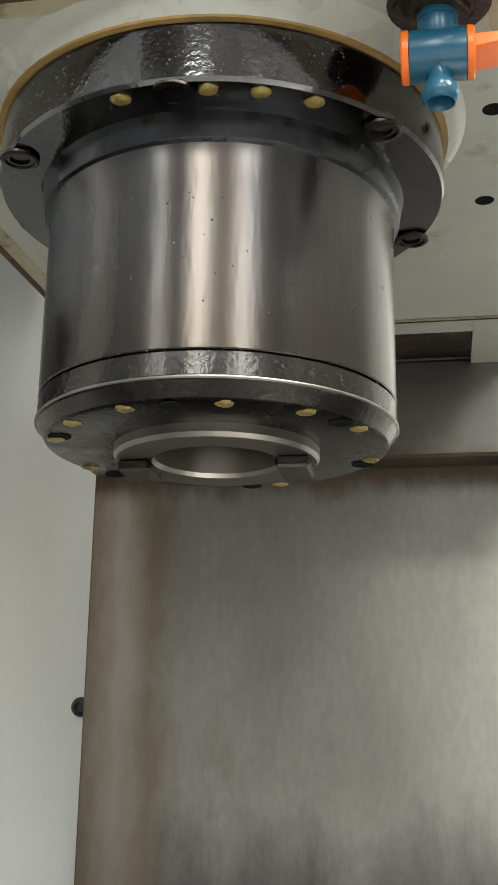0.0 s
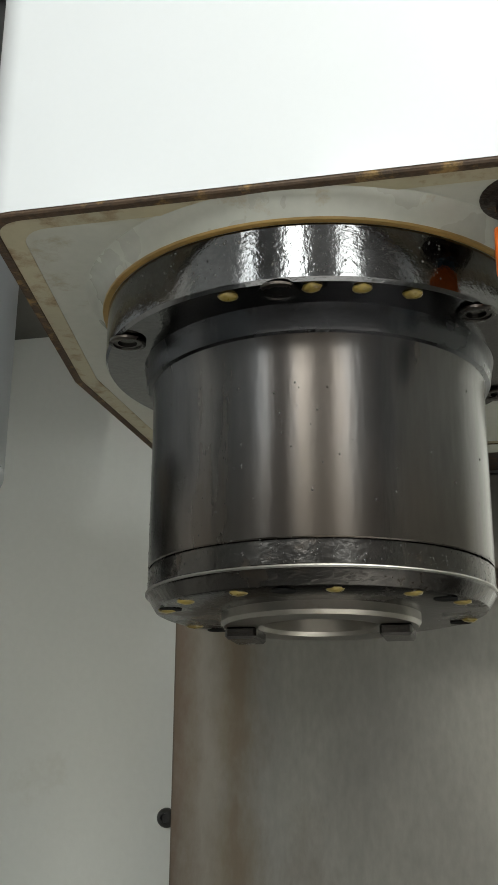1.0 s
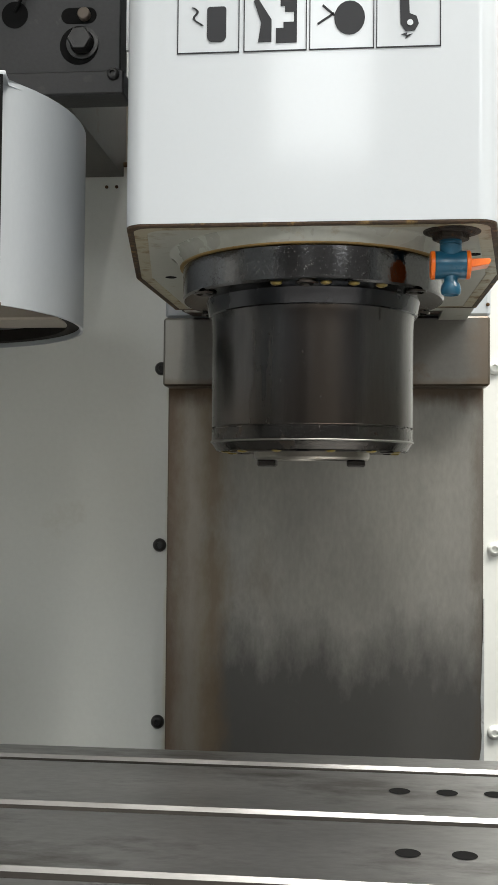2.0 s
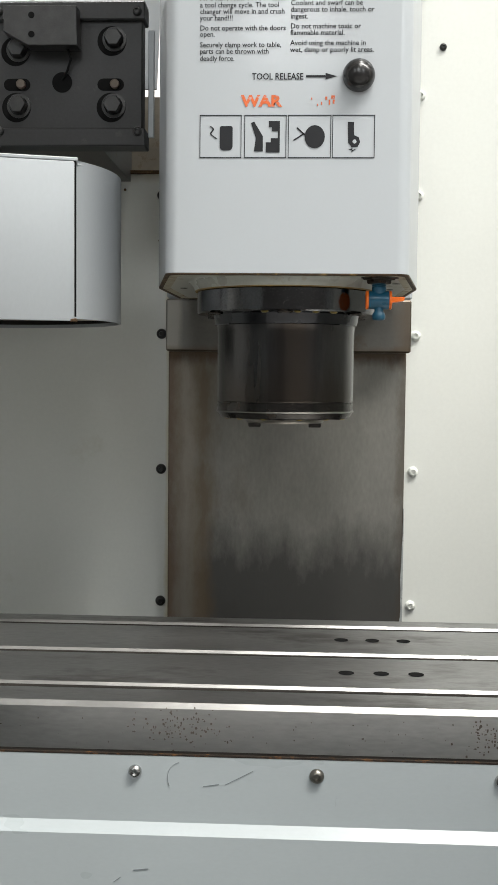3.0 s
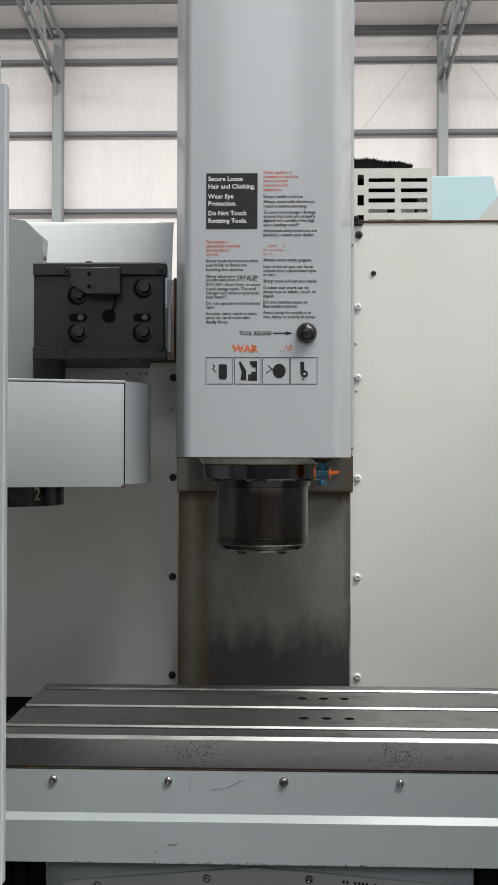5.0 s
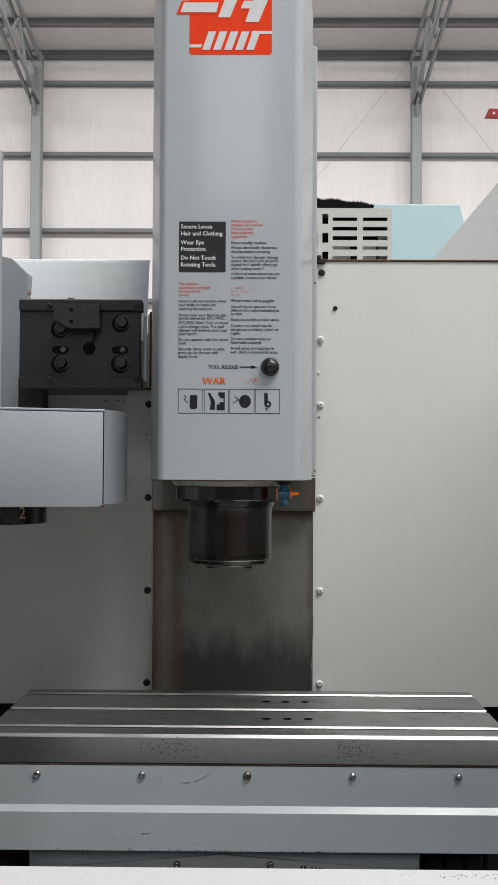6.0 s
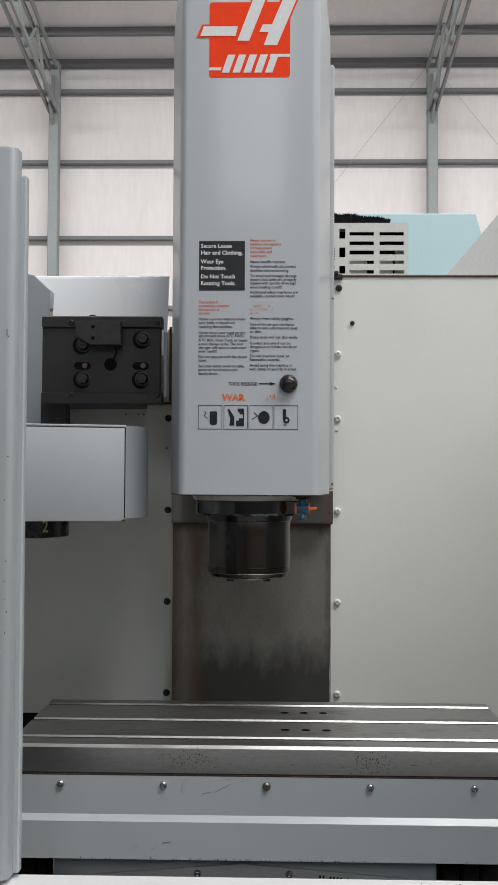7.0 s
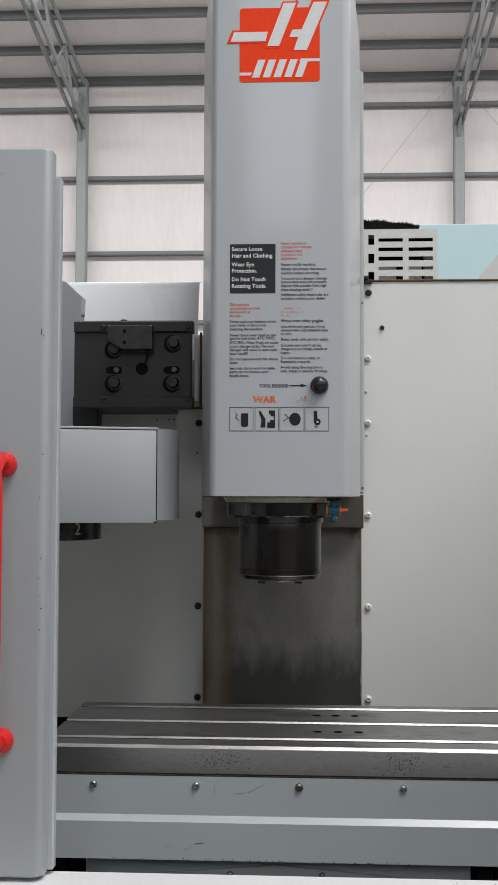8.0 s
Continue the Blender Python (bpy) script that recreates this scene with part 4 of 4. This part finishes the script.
hood = thing("carousel_hood", (*HC, 1.29), "light grey rounded sheet metal hood over the tool carousel", "carousel hood")


def arc_shell(a0, a1, r, t, z0, z1, n, open_top=False):
    bm = bmesh.new()
    rows = []
    for k in range(n + 1):
        a = radians(a0 + (a1 - a0) * k / n)
        d = Vector((math.sin(a), -math.cos(a), 0))
        rows.append([bm.verts.new(Vector((*HC, z)) + d * rr) for rr, z in ((r, z0), (r, z1), (r - t, z1), (r - t, z0))])
    for a, b in zip(rows, rows[1:]):
        for i in range(4):
            bm.faces.new((a[i], a[(i + 1) % 4], b[(i + 1) % 4], b[i]))
    bm.faces.new(rows[0])
    bm.faces.new(rows[-1])
    return bm


SEAM = 55.0
sx, sy = -0.2795, 0.303
slope = 0.299
arc = [(HC[0] + HR * math.sin(radians(a)), HC[1] - HR * math.cos(radians(a))) for a in range(55, 186, 5)]
ring = [(sx + 0.002, sy + 0.010)] + arc + [(-0.62, 0.60), (-0.62, sy + 0.012 - 0.34 * slope)]
part("side_shell", arc_shell(SEAM - 6, 250, HR, 0.0025, 1.2925, 1.4715, 64), M["hood_paint"], hood, "", True)
part("front_cover", prism([(sx, sy), (sx - 0.0004, sy + 0.004), (-0.62, sy + 0.003 - 0.34 * slope), (-0.62, sy - 0.34 * slope)], 1.2885, 1.4685, 0.0008), M["hood_paint"], hood, "separate flat front cover", True, 30)
# Black strip painted in for the shade of the gap.
part("seam", box(sx - 0.002, sx + 0.0015, sy + 0.0042, sy + 0.0054, 1.2935, 1.4700), M["black"], hood, "black strip standing in for the shaded gap beside the front cover")
part("top_cover", prism(ring, 1.4705, 1.4752, 0.0012), M["hood_paint"], hood)
part("rust_spot", box(sx - 0.005, sx + 0.003, sy - 0.0012, sy + 0.006, 1.2875, 1.2915, 0.001), M["rust"], hood, "rusted lower corner of the seam")
part("inner_bar", box(-0.58, -0.268, 0.445, 0.500, 1.298, 1.324, 0.002), M["tan_metal"], hood, "tan stained inner crossbar")
# Plate and rim are near-black to paint in the shade inside the hood.
part("inner_plate", lathe([(0, 1.345), (HR - 0.03, 1.345), (HR - 0.03, 1.35), (0, 1.35)], (*HC, 0), 64), M["cavity"], hood, "inner plate in near-black as painted shade")
part("inner_rim", arc_shell(60, 230, HR - 0.003, 0.012, 1.297, 1.309, 48), M["cavity"], hood, "inner rim in near-black as painted shade")

carousel = thing("tool_carousel", (-0.52, 0.47, 1.25), "black tool carousel disc numbered two under the hood", "tool carousel")
part("disc", lathe([(0, 1.249), (0.098, 1.249), (0.1, 1.2505), (0.1, 1.300), (0, 1.300)], (-0.52, 0.47, 0), 72), M["black_plastic"], carousel, "", True, 30)
part("numeral", lettering([("2", -0.457, 0.388, 1.272)], 0.034, 0.0115, bold=0.0006), M["print_tan"], carousel, "pale worn numeral two")

# ---- table ----
TX, TF, TB, TZ = 0.458, 0.131, 0.515, 0.900
table = thing("machine_table", (0, 0.317, 0.848), "long bare steel machine table with three T-slots", "machine table")
slots = (0.1850, 0.3260, 0.4655)
SW, CH = 0.0062, 0.0078
prof = [(TF, 0.849), (TF, TZ - 0.004), (TF + 0.003, TZ)]
for s in slots:
    prof += [(s - SW - 0.0015, TZ), (s - SW, TZ - 0.0015), (s - SW, TZ - 0.022), (s + SW, TZ - 0.022), (s + SW, TZ - CH), (s + SW + CH, TZ)]
prof += [(TB - 0.003, TZ), (TB, TZ - 0.003), (TB, 0.849)]
slab = part("slab", prism(prof, -TX, TX, axis="x"), M["table_steel"], table)
# Slot walls are set near-black to paint in the shade inside them.
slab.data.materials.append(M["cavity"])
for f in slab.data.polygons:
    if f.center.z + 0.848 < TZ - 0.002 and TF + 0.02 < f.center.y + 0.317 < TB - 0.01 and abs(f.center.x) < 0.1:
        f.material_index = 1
part("front_face", box(-TX, TX, TF - 0.0015, TF + 0.002, 0.849, TZ - 0.0046), M["face_steel"], table, "milled front face with dark pitting")
part("front_edge", prism([(TF - 0.0018, TZ - 0.0048), (TF + 0.0024, TZ + 0.0003), (TF + 0.0038, TZ + 0.0003), (TF + 0.002, TZ - 0.0048)], -TX, TX, axis="x"), M["edge_steel"], table, "bright chamfered front edge")
for s in slots:
    part("slot_lip", prism([(s + SW - 0.0004, TZ - CH - 0.001), (s + SW + CH, TZ + 0.0003), (s + SW + CH + 0.0012, TZ + 0.0003), (s + SW + 0.001, TZ - CH - 0.001)], -TX, TX, axis="x"), M["edge_steel"], table, "bright worn slot edge")
# Drain holes are black discs on the table top, painted as shade.
for y in (0.2555, 0.4035):
    for x in (0.035, 0.0735, 0.112):
        part("drain_hole", lathe([(0.0088, TZ + 0.0004), (0.0082, TZ + 0.0005), (0, TZ + 0.0005)], (x, y, 0), 24), M["black"], table)
# Near-black underbody paints in the shade beneath the table.
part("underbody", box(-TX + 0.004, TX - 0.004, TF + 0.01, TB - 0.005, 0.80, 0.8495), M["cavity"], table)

apron = thing("table_apron", (0, 0.13, 0.70), "blue-grey painted sheet metal apron with a bent ridge", "apron")
part("sheet", prism([(0.1275, 0.848), (0.1255, 0.8485), (0.1250, 0.7805), (0.1160, 0.7705), (0.1145, 0.7060), (0.1185, 0.7060), (0.1190, 0.767), (0.1285, 0.780)], -0.475, 0.475, axis="x"), M["apron_paint"], apron)
part("top_edge", box(-0.475, 0.475, 0.1252, 0.130, 0.8482, 0.8498), M["rust_dark"], apron, "brown dirty upper seam")
copies("screw", steel_screw, apron, [(-0.362 + 0.1817 * k, 0.1252, 0.832) for k in (0, 1, 3, 4)])
copies("screw", screw_mesh("screw_rusty", 0.0074, 0.0055, M["nose_steel"]), apron, [(0.0014, 0.1252, 0.832)])
bm = bmesh.new()
arcs = [(-0.135 + 0.013 * math.cos(a), 0.826 - 0.016 * math.sin(a)) for a in [2.6 + 0.25 * k for k in range(9)]]
for (a, c), (d, e) in zip(arcs, arcs[1:]):
    prism([(a, c), (a + 0.0005, c + 0.0004), (d + 0.0005, e + 0.0004), (d, e)], 0.1247, 0.1252, axis="y", bm=bm)
part("scratch", bm, M["scratch"], apron, "fine dark scratch")
for a, c, d, e in ((-0.112, 0.818, -0.096, 0.8205), (-0.09, 0.82, -0.062, 0.835), (-0.18, 0.735, -0.165, 0.7365), (-0.2, 0.722, -0.193, 0.727), (0.02, 0.80, 0.021, 0.812)):
    y0, y1 = (0.1143, 0.1152) if c < 0.76 else (0.1247, 0.1252)
    part("scratch", prism([(a, c), (a, c + 0.0006), (d, e + 0.0006), (d, e)], y0, y1, axis="y"), M["scratch"], apron)

saddle = thing("saddle", (-0.04, 0.3, 0.46), "pale grey painted saddle below the table", "machine saddle")
part("front", box(-0.382, 0.304, 0.160, 0.44, 0.46, 0.80, 0.004), M["apron_paint"], saddle)
strip = part("wiper_strip", prism([(-0.352, 0.661), (-0.043, 0.687), (0.272, 0.663), (0.272, 0.61), (-0.043, 0.634), (-0.352, 0.608)], 0.1525, 0.1600, 0.001, axis="y"), M["grey_sheet"], saddle, "bent pale metal wiper strip")
copies("screw", steel_screw, saddle, [(-0.297, 0.1525, 0.656), (-0.121, 0.1525, 0.6695), (0.042, 0.1525, 0.6705), (0.218, 0.1525, 0.657)])
bm = bmesh.new()
for k in range(13):
    if k not in (2, 7, 9, 13):
        box(0.095 + k * 0.0062, 0.0985 + k * 0.0062, 0.1521, 0.1526, 0.6645 - k * 0.0006, 0.6692 - k * 0.0006, bm=bm)
part("stamped_marks", bm, M["print_grey"], saddle, "row of small stamped marks")
# Folds in near-black paint in the shade on both sides of the saddle.
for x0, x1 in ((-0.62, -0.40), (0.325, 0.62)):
    shadow_box = thing("way_bellows", ((x0 + x1) / 2, 0.3, 0.46), "folded way cover beside the saddle, near-black for shade", "way bellows")
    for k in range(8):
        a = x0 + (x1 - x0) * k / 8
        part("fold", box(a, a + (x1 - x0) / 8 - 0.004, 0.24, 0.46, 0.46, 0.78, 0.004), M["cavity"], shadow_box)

# ---- front: doors and sill ----
door = thing("sliding_door", (-0.6, -0.2, 0.79), "blue-grey painted sliding machine door, pushed open", "machine door")
part("panel", prism(rounded([(-0.92, -0.242), (-0.3640, -0.242), (-0.3640, -0.202), (-0.92, -0.202)], [0, 0.012, 0.004, 0]), 0.797, 1.854, 0.003), M["door_paint"], door, "", True, 30)
part("edge_channel", box(-0.40, -0.3655, -0.214, -0.196, 0.797, 1.823, 0.003), M["door_paint"], door)
part("edge_strip", box(-0.371, -0.3555, -0.210, -0.192, 0.797, 1.820, 0.002), M["hood_paint"], door, "paler edge strip")
hd = [(-0.4255, -0.240, 1.392), (-0.4255, -0.280, 1.390), (-0.4255, -0.298, 1.374), (-0.4222, -0.302, 1.35), (-0.4222, -0.302, 1.04), (-0.4255, -0.298, 1.008), (-0.4255, -0.280, 0.992), (-0.4255, -0.240, 0.99)]
grip = part("handle", tube(hd, 0.0105, 16), M["red_plastic"], door, "red bow handle", True, 60)
for z in (1.387, 0.99):
    part("handle_foot", lathe([(0.0185, 0), (0.018, 0.008), (0.0125, 0.02), (0, 0.022)], (-0.4255, -0.242, z), 20, (0, -1, 0)), M["red_plastic"], grip)
part("scuff", box(-0.3745, -0.3735, -0.2424, -0.2418, 1.577, 1.586), M["oxide_bolt"], door, "dark paint chip")
# Unseen door mirrored from the left; it only shapes the light inside.
right_door = thing("sliding_door", (0.85, -0.2, 0.79), "unseen blue-grey painted sliding machine door beside the opening", "machine door")
part("panel", box(0.70, 0.92, -0.242, -0.202, 0.797, 1.880, 0.006), M["door_paint"], right_door)
sill = thing("door_sill", (0, -0.25, 0), "white painted sill and front panel below the door opening", "sill")
part("sill_top", box(-0.95, 0.95, -0.34, -0.19, 0.765, 0.790, 0.003), M["sill_paint"], sill)
part("front_panel", box(-0.95, 0.95, -0.335, -0.195, 0.0, 0.765), M["door_paint"], sill)

# ---- behind the machine ----
cabinet = thing("control_cabinet", (0.28, 1.44, 0), "pale painted cabinet behind the machine wall", "cabinet")
part("body", box(0.09, 0.60, 1.25, 1.64, 0, 1.925, 0.006), M["grey_sheet"], cabinet)
vent = thing("vent_box", (0.24, 1.30, 1.925), "cream slotted ventilation box on top of the cabinet", "vent box")
VF, VL, VR, VT = 1.236, 0.100, 0.385, 2.0937
rows_z = [(2.0581, 2.0679), (2.0311, 2.0415), (2.0042, 2.0156), (1.9777, 1.987), (1.950, 1.960)]
bm = box(VL, VR, VF, VF + 0.003, 2.0776, VT)
for x0, x1 in ((VL, 0.1911), (0.2078, 0.2198), (0.2882, 0.3042), (0.3725, VR)):
    box(x0, x1, VF, VF + 0.003, 1.925, 2.0776, bm=bm)
for x0, x1, holes in ((0.1911, 0.2078, [(2.0495, 2.0776), (1.9967, 2.0242), (1.950, 1.972)]), (0.2198, 0.2882, rows_z), (0.3042, 0.3725, rows_z)):
    cuts = [2.0776] + [z for z0, z1 in holes for z in (z1, z0)] + [1.925]
    for z1, z0 in zip(cuts[::2], cuts[1::2]):
        if z1 - z0 > 0.0005:
            box(x0, x1, VF, VF + 0.003, z0, z1, bm=bm)
part("front_grille", bm, M["vent_plastic"], vent)
part("end_panel", box(VR - 0.003, VR, VF + 0.0031, VF + 0.12, 1.925, VT), M["vent_plastic"], vent)
part("end_panel", box(VL, VL + 0.003, VF + 0.0031, VF + 0.12, 1.925, VT), M["vent_plastic"], vent)
part("lid", box(VL + 0.003, VR - 0.003, VF + 0.0031, VF + 0.12, VT - 0.004, VT), M["vent_plastic"], vent)
part("base", box(VL + 0.003, VR - 0.003, VF + 0.0031, VF + 0.12, 1.925, 1.929), M["vent_plastic"], vent)
# Black filler paints in the shade behind the slots.
part("shade_core", box(VL + 0.004, VR - 0.004, VF + 0.085, VF + 0.118, 1.93, VT - 0.006), M["black"], vent, "black block painted in for the shade inside")
for x0, x1, z0, z1 in ((0.215, 0.272, 1.932, 2.006), (0.300, 0.345, 1.932, 2.012), (0.352, 0.379, 1.932, 2.030), (0.310, 0.352, 2.056, 2.066)):
    part("inner_block", box(x0, x1, VF + 0.03, VF + 0.07, z0, z1, 0.002), M["grey_sheet"], vent, "pale block inside the vent")
# Vent dots are black discs painted as small shaded holes.
for z in (2.020, 2.0125, 2.005, 1.9975, 1.990, 1.968):
    part("vent_dot", lathe([(0.0016, 0), (0.0016, 0.0006), (0, 0.0006)], (0.177, VF, z), 10, (0, -1, 0)), M["black"], vent)
mat_thing = thing("bristle_mat", (0.21, 1.30, VT), "black bristly filter mat lying on the vent box", "filter mat")
bm = bmesh.new()
rng = random.Random(4)


def mat_top(x):
    return VT + 0.0095 + 0.021 * (1 - ((x - VL) / 0.233) ** 1.6) + 0.002 * math.sin(x * 90)


edge = [(VL + 0.233 * k / 12, mat_top(VL + 0.233 * k / 12)) for k in range(13)]
prism([(VL, VT + 0.0005)] + edge + [(0.333, VT + 0.0005)], VF + 0.004, VF + 0.115, bm=bm, axis="y")
for k in range(7000):
    x, y = rng.uniform(VL, 0.334), rng.uniform(VF, VF + 0.115)
    p = Vector((x, y, mat_top(x) - 0.003)) if k % 3 else Vector((x, VF + 0.004, rng.uniform(VT + 0.001, mat_top(x))))
    q = p + Vector((rng.uniform(-0.006, 0.006), rng.uniform(-0.008, 0.004), rng.uniform(0.002, 0.008)))
    w = Vector((0.0008, 0, 0))
    bm.faces.new([bm.verts.new(c) for c in (p - w, p + w, q)])
part("bristles", bm, M["bristle"], mat_thing)

chute = thing("slanted_cover", (0.75, 1.6, 0), "pale grey slanted sheet cover behind the machine", "machine cover")
part("sheet", prism([(0.50, 1.955), (0.553, 2.020), (0.86, 2.385), (1.1, 2.385), (1.1, 0.0), (0.50, 0.0)], 1.59, 1.63, 0.003, axis="y"), M["grey_sheet"], chute)
part("flank", box(0.50, 1.1, 1.63, 2.1, 0.0, 1.9), M["grey_sheet"], chute)
far_machine = thing("far_machine", (0.9, 5.4, 0), "pale cyan painted machine standing farther back", "machine")
part("cabinet", prism([(0.2, 0), (1.34, 0), (1.34, 2.9), (1.29, 3.08), (0.2, 3.08)], 5.1, 6.2, 0.01, axis="y"), M["cyan_sheet"], far_machine)
tag_bar = thing("bracket_arm", (1.05, 1.55, 2.41), "dark red drilled flat bar on the slanted cover", "bracket")
part("arm", prism([(0.699, 2.438), (0.712, 2.466), (1.08, 2.457), (1.08, 2.427)], 1.50, 1.512, 0.001, axis="y"), M["jib_red"], tag_bar)
part("post", box(1.03, 1.08, 1.512, 1.62, 2.384, 2.456, 0.002), M["jib_red"], tag_bar)
part("eye", lathe([(0.004, 0), (0.004, 0.001), (0, 0.001)], (0.726, 1.4995, 2.451), 16, (0, -1, 0)), M["print_white"], tag_bar)

# ---- wear and small fittings ----
part("edge_clip", box(0.154, 0.176, WY - 0.010, WY + 0.004, TOP - 0.007, TOP + 0.005, 0.002), M["rust_dark"], wall_right, "rusty clip on the top edge")
part("edge_clip", box(0.155, 0.166, WY - 0.016, WY + 0.002, TOP + 0.004, TOP + 0.012, 0.002), M["oxide_bolt"], wall_right)
tiny = screw_mesh("rivet", 0.0022, 0.002, M["rust"])
copies("rivet", tiny, wall_left, [(-0.352, WY, 1.527), (-0.322, WY, 1.527), (-0.309, WY, 1.527), (-0.252, WY, 1.445)])
copies("rivet", screw_mesh("rivet_painted", 0.0032, 0.003, M["white_paint"]), wall_right, [(0.161, WY, 1.595), (0.163, WY, 1.49)])
copies("rivet", tiny, carriage, [(0.148, 0.762, 1.36), (0.148, 0.762, 1.80)])


def flecks(name, parent, count, cx, cz, sx_, sz_, y, mat, seed, size, label, flat_top=None):
    """A patch of small dark pits or chips on a face towards the front, or on a top face."""
    rng = random.Random(seed)
    bm = bmesh.new()
    for _ in range(count):
        x, z = rng.gauss(cx, sx_), rng.gauss(cz, sz_)
        w, h = size * rng.uniform(0.3, 1), size * rng.uniform(0.3, 1.3)
        k = rng.randint(4, 6)
        ring_pts = [(x + w * math.cos(6.283 * i / k) * rng.uniform(0.6, 1), z + h * math.sin(6.283 * i / k) * rng.uniform(0.6, 1)) for i in range(k)]
        if flat_top is None:
            prism(ring_pts, y, y + 0.0004, axis="y", bm=bm)
        else:
            prism(ring_pts, flat_top, flat_top + 0.0003, bm=bm)
    return tagged(part(name, bm, mat, parent, label), kind="stuff")


flecks("pitting", table, 110, -0.135, 0.877, 0.022, 0.009, TF - 0.0018, M["pit"], 1, 0.0016, "dark pitting on the table face")
flecks("pitting", table, 130, 0.185, 0.874, 0.018, 0.011, TF - 0.0018, M["pit"], 2, 0.0016, "dark pitting on the table face")
flecks("pitting", table, 60, -0.02, 0.872, 0.16, 0.010, TF - 0.0018, M["pit"], 3, 0.0011, "scattered dark pits on the table face")
flecks("chips", sill, 60, 0.34, -0.215, 0.05, 0.006, 0, M["oxide_bolt"], 5, 0.0022, "chipped paint on the sill", 0.7898)
flecks("chips", door, 14, -0.372, 1.2, 0.0012, 0.28, -0.2425, M["oxide_bolt"], 6, 0.0014, "small paint chips on the door edge")
flecks("grease_marks", head, 16, -0.004, 2.327, 0.0035, 0.006, FY - 0.0006, M["print_black"], 21, 0.0024, "black grease marks near the top")
flecks("grease_marks", head, 14, 0.021, 2.318, 0.003, 0.006, FY - 0.0006, M["print_black"], 22, 0.0018, "black grease marks near the top")
flecks("grease_marks", head, 10, 0.074, 2.337, 0.004, 0.003, FY - 0.0006, M["print_black"], 23, 0.0014, "black grease marks near the top")
flecks("grime", apron, 70, 0.0, 0.7073, 0.16, 0.0008, 0.1142, M["oxide_bolt"], 8, 0.0016, "grime along the lower apron edge")
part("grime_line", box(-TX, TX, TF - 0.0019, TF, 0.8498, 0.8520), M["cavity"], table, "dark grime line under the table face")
